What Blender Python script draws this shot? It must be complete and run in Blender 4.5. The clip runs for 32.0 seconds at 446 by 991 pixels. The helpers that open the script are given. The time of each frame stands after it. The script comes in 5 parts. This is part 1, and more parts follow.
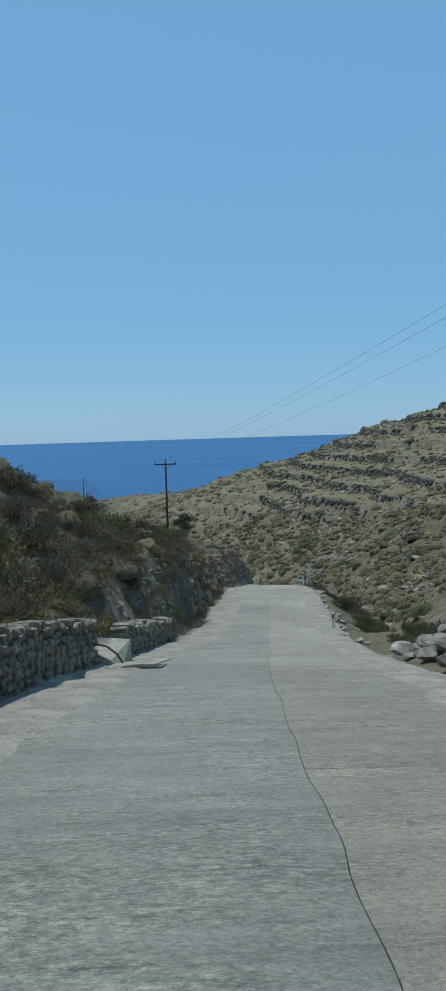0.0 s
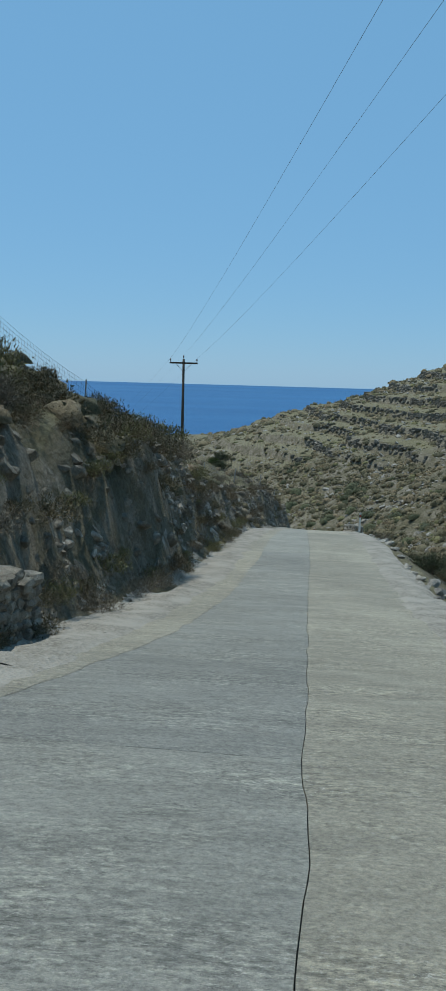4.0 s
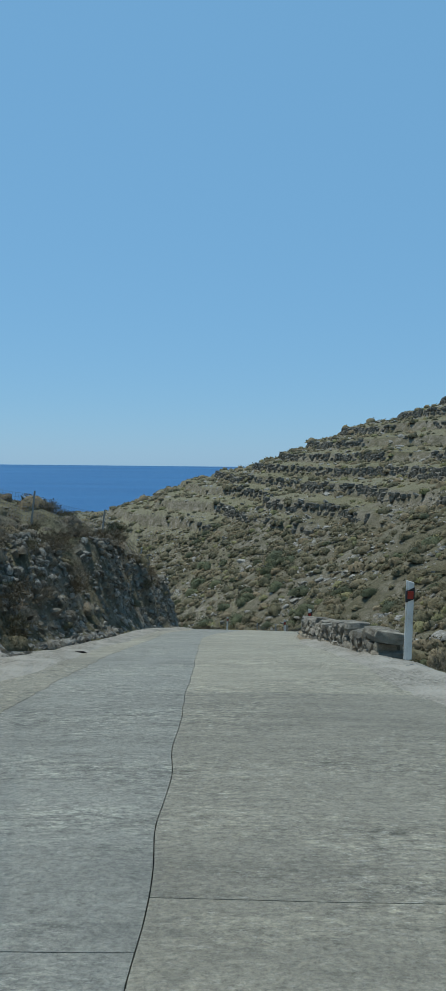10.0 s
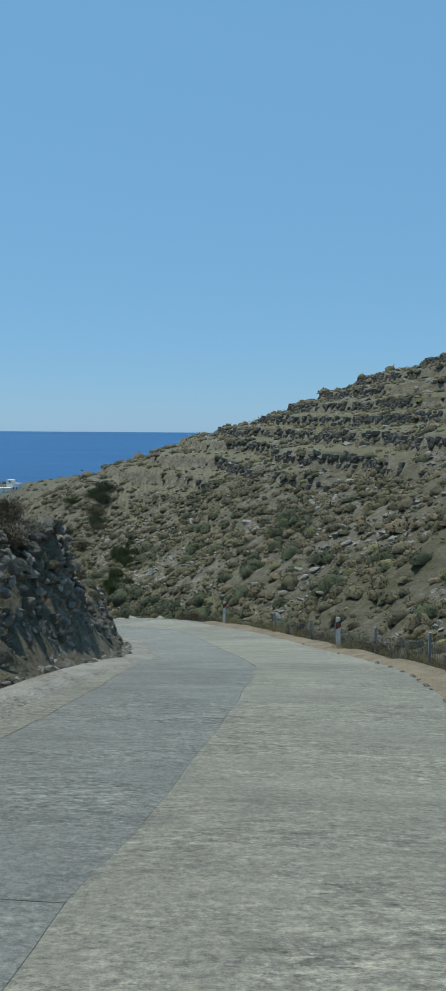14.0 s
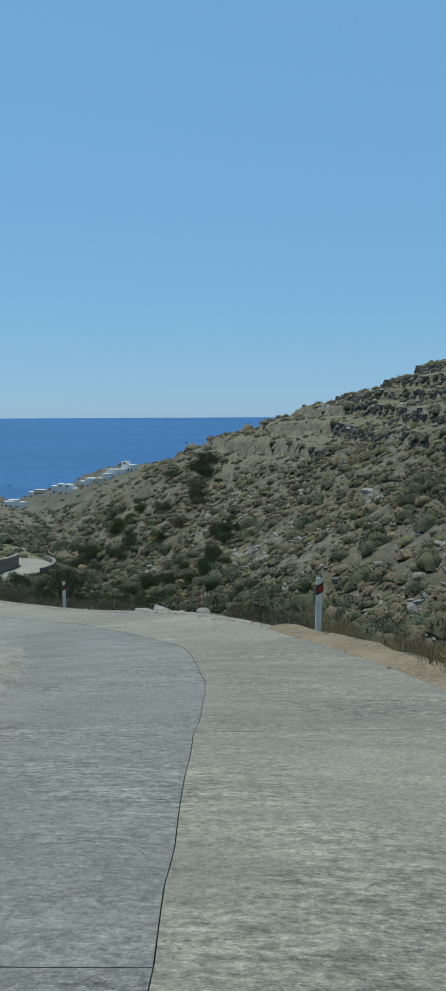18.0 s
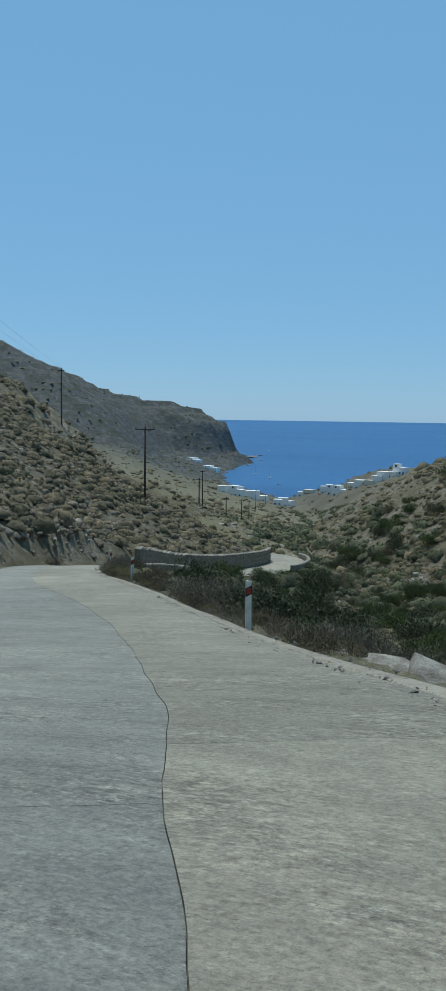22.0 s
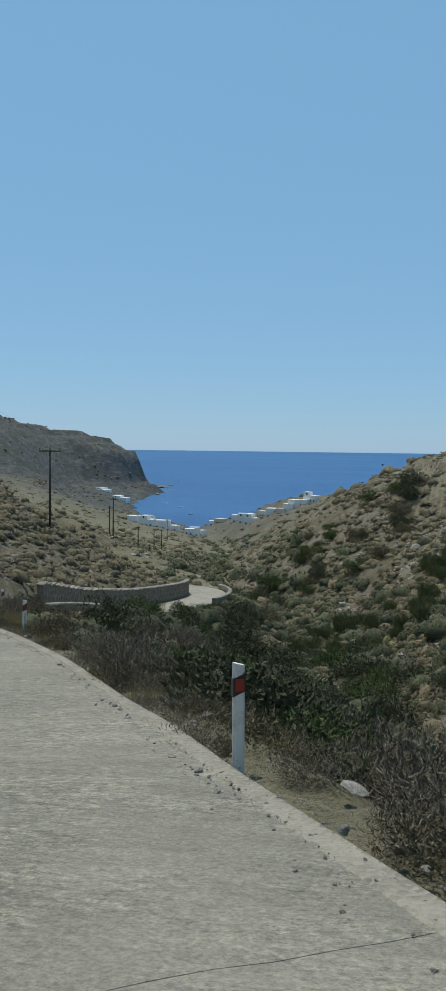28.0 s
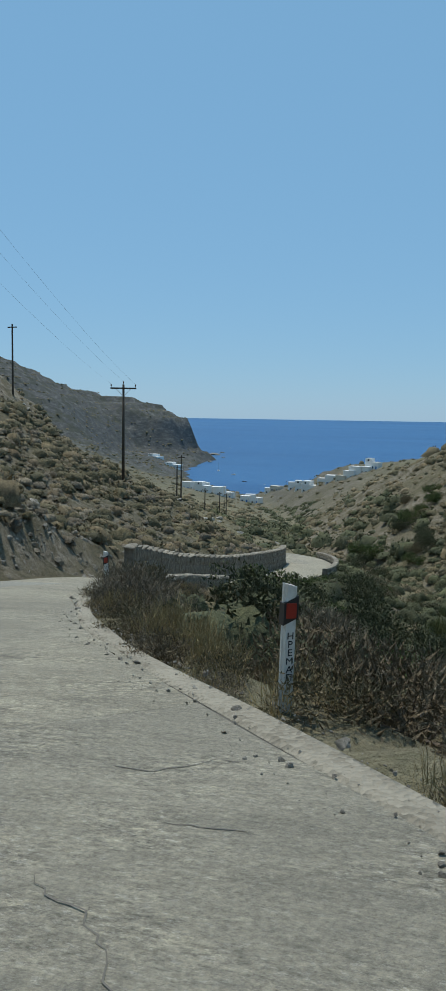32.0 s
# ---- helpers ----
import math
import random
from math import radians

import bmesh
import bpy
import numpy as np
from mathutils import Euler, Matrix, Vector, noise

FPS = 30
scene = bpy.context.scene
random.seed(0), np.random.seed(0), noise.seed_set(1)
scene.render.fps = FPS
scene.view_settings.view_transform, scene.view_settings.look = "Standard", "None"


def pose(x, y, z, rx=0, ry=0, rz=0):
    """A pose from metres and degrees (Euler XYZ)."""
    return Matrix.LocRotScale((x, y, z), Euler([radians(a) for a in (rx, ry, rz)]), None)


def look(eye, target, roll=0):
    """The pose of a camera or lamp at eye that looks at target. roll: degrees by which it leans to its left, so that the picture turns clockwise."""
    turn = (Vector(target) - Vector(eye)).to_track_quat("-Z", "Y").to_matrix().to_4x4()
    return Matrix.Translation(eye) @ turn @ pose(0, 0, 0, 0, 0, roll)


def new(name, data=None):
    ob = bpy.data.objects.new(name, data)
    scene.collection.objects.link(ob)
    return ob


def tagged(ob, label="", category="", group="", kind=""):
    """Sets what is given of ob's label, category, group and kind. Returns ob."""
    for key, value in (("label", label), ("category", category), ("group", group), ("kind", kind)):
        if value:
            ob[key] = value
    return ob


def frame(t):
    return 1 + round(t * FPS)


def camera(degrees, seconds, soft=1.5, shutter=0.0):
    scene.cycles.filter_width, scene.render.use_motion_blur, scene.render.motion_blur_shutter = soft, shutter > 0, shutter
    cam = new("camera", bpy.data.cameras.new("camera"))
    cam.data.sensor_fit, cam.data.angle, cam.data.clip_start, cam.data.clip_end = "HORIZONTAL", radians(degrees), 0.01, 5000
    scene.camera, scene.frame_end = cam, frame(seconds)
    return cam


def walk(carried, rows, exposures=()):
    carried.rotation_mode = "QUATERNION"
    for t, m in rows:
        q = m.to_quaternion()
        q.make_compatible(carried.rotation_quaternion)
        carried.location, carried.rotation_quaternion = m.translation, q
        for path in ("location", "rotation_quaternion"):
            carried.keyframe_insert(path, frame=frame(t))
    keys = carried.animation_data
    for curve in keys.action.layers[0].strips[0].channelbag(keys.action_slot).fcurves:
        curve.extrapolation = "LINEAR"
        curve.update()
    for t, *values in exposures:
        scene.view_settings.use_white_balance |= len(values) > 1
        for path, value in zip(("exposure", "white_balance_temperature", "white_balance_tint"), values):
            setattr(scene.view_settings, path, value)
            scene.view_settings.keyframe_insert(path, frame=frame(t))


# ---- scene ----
cam = camera(31.0, 32.0)
PATH = [
    (0.0, pose(0.00, 0.00, 0.00, 85.45, 1.76, 0.00)),
    (0.5, pose(0.27, 2.56, -0.54, 85.15, 1.35, 1.05)),
    (1.0, pose(0.47, 5.09, -1.10, 85.01, 1.41, 1.47)),
    (1.5, pose(0.62, 7.66, -1.67, 84.90, 1.48, 1.82)),
    (2.0, pose(0.68, 10.22, -2.25, 84.69, -0.87, 2.37)),
    (2.5, pose(0.70, 12.82, -2.82, 80.99, -1.78, 3.16)),
    (4.5, pose(1.06, 23.94, -5.34, 81.94, -1.36, 3.62)),
    (5.0, pose(1.17, 26.74, -5.99, 82.44, -0.71, 3.25)),
    (5.5, pose(1.36, 29.60, -6.63, 84.60, 0.25, 0.37)),
    (6.0, pose(1.57, 32.58, -7.26, 85.09, 0.32, -0.39)),
    (6.5, pose(1.85, 35.66, -7.86, 85.66, 0.23, -1.69)),
    (7.0, pose(2.15, 38.83, -8.42, 85.67, 0.19, -2.35)),
    (7.5, pose(2.41, 42.05, -8.93, 85.78, 0.50, -4.48)),
    (8.0, pose(2.64, 45.27, -9.38, 85.88, 0.03, -4.36)),
    (8.5, pose(2.85, 48.49, -9.76, 85.89, 0.12, -4.19)),
    (9.0, pose(3.05, 51.69, -10.09, 86.85, -0.04, -3.95)),
    (9.5, pose(3.16, 54.82, -10.42, 87.57, -0.41, -3.52)),
    (10.0, pose(3.25, 57.90, -10.74, 87.60, -0.62, -2.91)),
    (10.5, pose(3.33, 60.92, -11.08, 87.54, -0.60, -2.20)),
    (11.0, pose(3.42, 63.87, -11.46, 87.50, -0.64, -1.76)),
    (11.5, pose(3.54, 66.71, -11.87, 87.54, -0.43, -2.30)),
    (12.0, pose(3.67, 69.48, -12.32, 87.46, -0.56, -2.24)),
    (12.5, pose(3.86, 72.17, -12.80, 87.35, -0.58, -2.24)),
    (13.0, pose(4.14, 74.79, -13.30, 87.02, -0.41, -2.35)),
    (13.5, pose(4.49, 77.37, -13.80, 85.97, -0.43, -2.61)),
    (15.5, pose(5.84, 86.90, -15.68, 84.69, -0.71, -0.86)),
    (16.0, pose(6.03, 89.32, -16.23, 84.66, -0.33, 2.29)),
    (16.5, pose(6.13, 91.71, -16.83, 84.60, -0.11, 3.25)),
    (17.0, pose(6.21, 94.09, -17.42, 84.38, 0.16, 3.94)),
    (17.5, pose(6.25, 96.44, -18.00, 84.26, 0.38, 4.27)),
    (18.0, pose(6.21, 98.78, -18.55, 84.20, 0.25, 5.84)),
    (18.5, pose(6.02, 101.20, -19.08, 84.24, -1.38, 9.07)),
    (19.0, pose(5.77, 103.46, -19.57, 83.93, -2.03, 14.88)),
    (19.5, pose(5.54, 105.30, -19.95, 83.81, -2.00, 17.59)),
    (20.0, pose(5.26, 106.93, -20.28, 83.71, -1.94, 20.31)),
    (20.5, pose(4.85, 108.53, -20.60, 83.63, -1.43, 22.03)),
    (21.0, pose(4.42, 109.92, -20.88, 83.73, -1.23, 23.93)),
    (21.5, pose(4.07, 110.96, -21.09, 83.97, -0.96, 24.68)),
    (22.0, pose(3.79, 111.73, -21.24, 84.40, -0.83, 25.10)),
    (22.5, pose(3.60, 112.23, -21.33, 85.35, -0.97, 25.36)),
    (23.0, pose(3.47, 112.56, -21.39, 86.14, -1.65, 24.81)),
    (23.5, pose(3.38, 112.81, -21.44, 86.85, -2.36, 24.49)),
    (24.0, pose(3.30, 113.03, -21.47, 86.91, -2.62, 24.17)),
    (26.5, pose(1.69, 116.13, -21.79, 87.09, -1.16, 17.40)),
    (27.0, pose(1.31, 116.81, -21.89, 86.89, -0.76, 17.75)),
    (27.5, pose(0.72, 117.69, -22.10, 86.75, -0.71, 18.20)),
    (28.0, pose(0.04, 118.65, -22.36, 86.62, -0.73, 18.66)),
    (28.5, pose(-0.70, 119.67, -22.65, 86.46, -0.70, 19.10)),
    (29.0, pose(-1.61, 120.88, -22.99, 86.24, -0.68, 19.54)),
    (29.5, pose(-2.85, 122.50, -23.37, 85.88, -0.71, 20.01)),
    (30.0, pose(-4.24, 124.32, -23.78, 85.49, -0.75, 20.47)),
    (30.5, pose(-5.69, 126.21, -24.19, 85.20, -0.79, 20.83)),
    (31.0, pose(-7.19, 128.17, -24.60, 84.93, -0.83, 21.20)),
    (31.5, pose(-8.77, 130.10, -24.99, 84.65, -0.87, 21.67)),
    (32.0, pose(-10.37, 132.04, -25.37, 84.36, -0.91, 22.17)),
]
walk(cam, PATH, [(0.0, 0.0, 6150, 6), (24.0, 0.0, 6150, 6), (27.0, 0.08, 6700, 11), (32.0, 0.05, 6600, 9)])

# ---------------------------------------------------------------- world and sun
SUN_DIR = Vector((-0.26, 0.22, 0.94)).normalized()
world = bpy.data.worlds.new("world")
scene.world = world
world.use_nodes = True
wn = world.node_tree.nodes
sky = wn.new("ShaderNodeTexSky")
sky.sky_type = "NISHITA"
sky.sun_disc = False
sky.sun_elevation = math.asin(SUN_DIR.z)
sky.sun_rotation = math.atan2(SUN_DIR.x, SUN_DIR.y)
sky.altitude = 50
sky.air_density = 1.0
sky.dust_density = 0.15
sky.ozone_density = 3.0
haze = wn.new("ShaderNodeMix")
haze.data_type = "RGBA"
haze.inputs[0].default_value = 0.76
haze.inputs[7].default_value = (1.75, 3.9, 6.2, 1)
world.node_tree.links.new(sky.outputs[0], haze.inputs[6])
world.node_tree.links.new(haze.outputs[2], wn["Background"].inputs[0])
wn["Background"].inputs[1].default_value = 0.105
sun = new("sun", bpy.data.lights.new("sun", "SUN"))
sun.data.energy = 3.0
sun.data.angle = radians(0.53)
sun.data.color = (1.0, 0.95, 0.86)
sun.matrix_world = look((0, 0, 200), Vector((0, 0, 200)) - SUN_DIR)
scene.view_settings.exposure = 0.0

# ---------------------------------------------------------------- materials


def material(name, colour=(0.5, 0.5, 0.5), rough=0.9, metal=0.0, spec=0.3):
    m = bpy.data.materials.new(name)
    m.use_nodes = True
    b = m.node_tree.nodes["Principled BSDF"]
    b.inputs["Base Color"].default_value = (*colour, 1)
    b.inputs["Roughness"].default_value = rough
    b.inputs["Metallic"].default_value = metal
    b.inputs["Specular IOR Level"].default_value = spec
    return m


class Nodes:
    """Short ways to add nodes to one material."""

    def __init__(self, m):
        self.m, self.t = m, m.node_tree
        self.bsdf = self.t.nodes["Principled BSDF"]
        self.pos = self.t.nodes.new("ShaderNodeNewGeometry")

    def link(self, a, b):
        self.t.links.new(a, b)

    def coords(self, scale=(1, 1, 1), rot=0.0):
        n = self.t.nodes.new("ShaderNodeMapping")
        n.inputs["Scale"].default_value = scale
        n.inputs["Rotation"].default_value = (0, 0, rot)
        self.link(self.pos.outputs["Position"], n.inputs["Vector"])
        return n.outputs[0]

    def noise(self, scale, detail=4, rough=0.55, vec=None, distort=0.0):
        n = self.t.nodes.new("ShaderNodeTexNoise")
        n.inputs["Scale"].default_value = scale
        n.inputs["Detail"].default_value = detail
        n.inputs["Roughness"].default_value = rough
        n.inputs["Distortion"].default_value = distort
        self.link(vec if vec is not None else self.pos.outputs["Position"], n.inputs["Vector"])
        return n.outputs["Fac"]

    def voronoi(self, scale, feature="F1", vec=None, out="Distance"):
        n = self.t.nodes.new("ShaderNodeTexVoronoi")
        n.feature = feature
        n.inputs["Scale"].default_value = scale
        self.link(vec if vec is not None else self.pos.outputs["Position"], n.inputs["Vector"])
        return n.outputs[out]

    def ramp(self, fac, *stops):
        n = self.t.nodes.new("ShaderNodeValToRGB")
        e = n.color_ramp.elements
        while len(e) < len(stops):
            e.new(0.5)
        for el, (p, c) in zip(e, stops):
            el.position = p
            el.color = (*c, 1) if len(c) == 3 else c
        self.link(fac, n.inputs[0])
        return n.outputs[0]

    def level(self, fac, lo, hi):
        n = self.t.nodes.new("ShaderNodeMapRange")
        n.inputs["From Min"].default_value = lo
        n.inputs["From Max"].default_value = hi
        self.link(fac, n.inputs["Value"])
        return n.outputs[0]

    def mix(self, fac, a, b, mode="MIX"):
        n = self.t.nodes.new("ShaderNodeMix")
        n.data_type = "RGBA"
        n.blend_type = mode
        for s, val in ((n.inputs[0], fac), (n.inputs[6], a), (n.inputs[7], b)):
            if isinstance(val, (int, float)):
                s.default_value = val
            elif isinstance(val, tuple):
                s.default_value = (*val, 1)
            else:
                self.link(val, s)
        return n.outputs[2]

    def math(self, op, a, b=0.0):
        n = self.t.nodes.new("ShaderNodeMath")
        n.operation = op
        for s, val in ((n.inputs[0], a), (n.inputs[1], b)):
            if isinstance(val, (int, float)):
                s.default_value = val
            else:
                self.link(val, s)
        return n.outputs[0]

    def colour(self, c):
        self.link(c, self.bsdf.inputs["Base Color"])

    def bump(self, height, strength=0.5, dist=0.05):
        n = self.t.nodes.new("ShaderNodeBump")
        n.inputs["Strength"].default_value = strength
        n.inputs["Distance"].default_value = dist
        self.link(height, n.inputs["Height"])
        old = self.bsdf.inputs["Normal"].links
        if old:
            self.link(old[0].from_socket, n.inputs["Normal"])
        self.link(n.outputs[0], self.bsdf.inputs["Normal"])

    def slope(self):
        n = self.t.nodes.new("ShaderNodeSeparateXYZ")
        self.link(self.pos.outputs["Normal"], n.inputs[0])
        return n.outputs["Z"]

    def random(self, island=False):
        if island:
            return self.pos.outputs["Random Per Island"]
        return self.t.nodes.new("ShaderNodeObjectInfo").outputs["Random"]


def ground_material():
    m = material("hillside_ground", rough=0.95, spec=0.1)
    n = Nodes(m)
    big = n.noise(0.045, 5, 0.6)
    mid = n.noise(0.45, 6, 0.65)
    fine = n.noise(5.0, 5, 0.7)
    soil = n.ramp(mid, (0.3, (0.147, 0.130, 0.098)), (0.5, (0.216, 0.195, 0.151)), (0.7, (0.302, 0.278, 0.220)))
    grass = n.ramp(fine, (0.3, (0.092, 0.085, 0.049)), (0.7, (0.173, 0.155, 0.091)))
    base = n.mix(n.level(big, 0.42, 0.6), soil, grass)
    rock = n.ramp(n.noise(2.2, 8, 0.72), (0.34, (0.162, 0.144, 0.110)), (0.5, (0.275, 0.246, 0.195)), (0.66, (0.464, 0.424, 0.355)))
    steep = n.level(n.slope(), 0.90, 0.66)
    patch = n.level(n.noise(0.9, 6, 0.7), 0.52, 0.62)
    stony = n.math("MAXIMUM", n.math("MULTIPLY", steep, 0.85), n.math("MULTIPLY", patch, 0.7))
    c = n.mix(stony, base, rock)
    cover = n.math("MAXIMUM", n.level(n.noise(0.55, 5, 0.75), 0.49, 0.56), n.math("MULTIPLY", n.level(n.noise(1.7, 4, 0.7), 0.52, 0.58), 0.8))
    c = n.mix(n.math("MULTIPLY", cover, 0.72), c, n.ramp(fine, (0.3, (0.086, 0.082, 0.050)), (0.7, (0.162, 0.144, 0.089))))
    # dry grass on the flat treads of the terraces
    c = n.mix(n.math("MULTIPLY", n.level(n.slope(), 0.92, 0.965), 0.62), c, n.ramp(fine, (0.3, (0.167, 0.157, 0.093)), (0.7, (0.286, 0.265, 0.167))))
    # limestone plateau and sea cliffs: bare grey rock, blued as by haze, scrub in patches
    xyz = n.t.nodes.new("ShaderNodeSeparateXYZ")
    n.link(n.pos.outputs["Position"], xyz.inputs[0])
    # distance ramp that brings in the haze painted into the rock colour
    hazy_plateau = n.level(xyz.outputs["Y"], 480.0, 900.0)
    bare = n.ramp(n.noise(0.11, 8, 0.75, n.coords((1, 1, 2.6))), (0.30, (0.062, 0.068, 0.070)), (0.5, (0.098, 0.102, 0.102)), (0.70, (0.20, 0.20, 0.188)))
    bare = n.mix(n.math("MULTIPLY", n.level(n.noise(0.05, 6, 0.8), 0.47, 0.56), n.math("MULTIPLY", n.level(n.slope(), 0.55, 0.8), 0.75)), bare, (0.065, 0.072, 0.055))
    c = n.mix(hazy_plateau, c, bare)
    c = n.mix(0.6, c, n.ramp(n.noise(12.0, 4, 0.75), (0.25, (0.5, 0.5, 0.5)), (0.75, (1.3, 1.27, 1.22))), "MULTIPLY")
    n.colour(c)
    n.bump(n.noise(0.75, 8, 0.78), 0.8, 0.45)
    n.bump(n.noise(0.09, 6, 0.7), 0.6, 2.0)
    n.bump(n.noise(8.0, 5, 0.7), 0.8, 0.1)
    return m


def concrete_material(name, dark, light, wet=0.0):
    m = material(name, rough=0.85, spec=0.3)
    n = Nodes(m)
    broom = n.noise(1.0, 5, 0.75, n.coords((5.0, 16.0, 5.0)))
    streak = n.noise(1.0, 5, 0.7, n.coords((0.8, 3.0, 1.0)))
    fine = n.noise(34.0, 4, 0.8)
    big = n.noise(0.3, 5, 0.65)
    c = n.ramp(big, (0.32, dark), (0.68, light))
    c = n.mix(0.6, c, n.ramp(streak, (0.34, (0.72, 0.72, 0.71)), (0.66, (1.22, 1.21, 1.18))), "MULTIPLY")
    worn = n.level(n.noise(0.55, 5, 0.7, n.coords((1.0, 1.6, 1.0))), 0.44, 0.60)
    c = n.mix(n.math("MULTIPLY", worn, 0.75), c, n.mix(1.0, c, n.ramp(broom, (0.36, (0.58, 0.58, 0.57)), (0.5, (1.0, 1.0, 1.0)), (0.64, (1.42, 1.4, 1.34))), "MULTIPLY"))
    c = n.mix(0.7, c, n.ramp(fine, (0.26, (0.40, 0.40, 0.39)), (0.5, (1.0, 1.0, 1.0)), (0.74, (1.5, 1.47, 1.38))), "MULTIPLY")
    c = n.mix(1.0, c, n.ramp(n.random(), (0.0, (0.9, 0.905, 0.915)), (1.0, (1.08, 1.075, 1.06))), "MULTIPLY")
    pits = n.level(n.noise(15.0, 6, 0.85, n.coords((1.0, 2.6, 1.0))), 0.54, 0.62)
    c = n.mix(n.math("MULTIPLY", pits, n.math("ADD", n.math("MULTIPLY", worn, 0.45), 0.3)), c, (0.085, 0.083, 0.075))
    crumbs = n.level(n.noise(19.0, 5, 0.85, n.coords((1.0, 2.2, 1.0))), 0.55, 0.62)
    c = n.mix(n.math("MULTIPLY", crumbs, n.math("ADD", n.math("MULTIPLY", worn, 0.45), 0.25)), c, (0.50, 0.48, 0.42))
    grit = n.noise(11.0, 6, 0.85, n.coords((1.0, 1.8, 1.0)))
    c = n.mix(n.math("ADD", n.math("MULTIPLY", worn, 0.5), 0.3), c, n.mix(1.0, c, n.ramp(grit, (0.38, (0.55, 0.55, 0.54)), (0.5, (1.0, 1.0, 1.0)), (0.62, (1.55, 1.52, 1.44))), "MULTIPLY"))
    stain = n.level(n.noise(0.8, 5, 0.7), 0.58, 0.7)
    c = n.mix(n.math("MULTIPLY", stain, 0.3), c, (0.14, 0.135, 0.12))
    n.colour(c)
    n.bump(n.noise(1.0, 5, 0.7, n.coords((6.0, 26.0, 6.0))), 0.8, 0.03)
    n.bump(n.noise(32.0, 4, 0.75), 0.9, 0.025)
    return m


def gravel_material(name, dark, light):
    m = material(name, rough=0.95, spec=0.15)
    n = Nodes(m)
    c = n.ramp(n.voronoi(22.0, out="Color"), (0.0, dark), (1.0, light))
    c = n.mix(n.level(n.noise(1.3, 4), 0.4, 0.62), c, light)
    n.colour(c)
    n.bump(n.voronoi(22.0), 0.8, 0.03)
    n.bump(n.noise(3.0, 5, 0.7), 0.6, 0.08)
    return m


def stone_material(name, dark, mid, light, lichen=0.25):
    m = material(name, rough=0.92, spec=0.2)
    n = Nodes(m)
    c = n.ramp(n.noise(3.5, 8, 0.72), (0.3, dark), (0.5, mid), (0.7, light))
    c = n.mix(1.0, c, n.ramp(n.random(), (0.0, (0.72, 0.72, 0.72)), (1.0, (1.15, 1.13, 1.08))), "MULTIPLY")
    spots = n.level(n.noise(9.0, 4, 0.6), 0.58, 0.68)
    c = n.mix(n.math("MULTIPLY", spots, lichen), c, (0.28, 0.22, 0.11))
    n.colour(c)
    n.bump(n.noise(6.0, 8, 0.75), 0.9, 0.12)
    n.bump(n.noise(30.0, 4, 0.7), 0.5, 0.02)
    return m


def leaf_material(name, *stops, island=True):
    m = material(name, rough=0.75, spec=0.2)
    n = Nodes(m)
    r = n.random(island)
    k = len(stops) - 1
    c = n.ramp(r, *[(i / k, s) for i, s in enumerate(stops)])
    c = n.mix(0.6, c, n.ramp(n.noise(0.7, 3), (0.35, (0.7, 0.72, 0.7)), (0.68, (1.25, 1.2, 1.1))), "MULTIPLY")
    c = n.mix(0.8, c, n.ramp(n.noise(9.0, 5, 0.75), (0.3, (0.5, 0.5, 0.48)), (0.5, (1.05, 1.05, 1.0)), (0.7, (1.7, 1.65, 1.5))), "MULTIPLY")
    n.bump(n.noise(11.0, 5, 0.75), 0.8, 0.12)
    n.colour(c)
    return m


def wood_material(name, dark, light):
    m = material(name, rough=0.85, spec=0.2)
    n = Nodes(m)
    n.colour(n.ramp(n.noise(4.0, 5, 0.7, n.coords((8, 8, 0.6))), (0.3, dark), (0.7, light)))
    n.bump(n.noise(4.0, 4, 0.7, n.coords((20, 20, 1.0))), 0.5, 0.01)
    return m


def paint_material(name, colour, grime=(0.3, 0.28, 0.24), amount=0.4, rough=0.6):
    m = material(name, rough=rough, spec=0.35)
    n = Nodes(m)
    n.colour(n.mix(n.math("MULTIPLY", n.level(n.noise(5.0, 6, 0.7), 0.48, 0.72), amount), colour, grime))
    return m


def sea_material():
    m = material("sea_water", (0.010, 0.075, 0.19), 0.45, 0.0, 0.22)
    n = Nodes(m)
    band = n.noise(0.004, 4, 0.6, n.coords((0.25, 1.0, 1.0), 0.3))
    c = n.ramp(band, (0.35, (0.018, 0.096, 0.235)), (0.65, (0.030, 0.130, 0.290)))
    n.colour(c)
    n.bump(n.noise(0.18, 6, 0.7, n.coords((0.5, 1.0, 1.0), 0.3)), 0.9, 1.6)
    n.bump(n.noise(1.2, 4, 0.7), 0.6, 0.25)
    return m


M_GROUND = ground_material()
M_CONC_DARK = concrete_material("dark_patched_concrete", (0.222, 0.221, 0.196), (0.290, 0.289, 0.257))
M_CONC = concrete_material("pale_brushed_concrete", (0.258, 0.242, 0.194), (0.340, 0.318, 0.254))
M_JOINT = material("joint_dirt", (0.15, 0.14, 0.12), 0.95)
M_GRAVEL = gravel_material("limestone_gravel", (0.155, 0.143, 0.115), (0.34, 0.318, 0.27))
M_EDGE = gravel_material("crumbled_concrete", (0.19, 0.172, 0.135), (0.33, 0.305, 0.245))
M_DRYVERGE = gravel_material("dry_verge", (0.15, 0.118, 0.075), (0.28, 0.225, 0.15))
M_ROCK = stone_material("weathered_limestone", (0.15, 0.14, 0.12), (0.33, 0.31, 0.27), (0.56, 0.54, 0.48))
M_WALLSTONE = stone_material("dry_wall_stone", (0.154, 0.138, 0.110), (0.275, 0.253, 0.209), (0.462, 0.429, 0.363))
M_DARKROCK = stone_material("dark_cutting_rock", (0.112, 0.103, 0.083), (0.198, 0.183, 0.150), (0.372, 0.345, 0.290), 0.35)
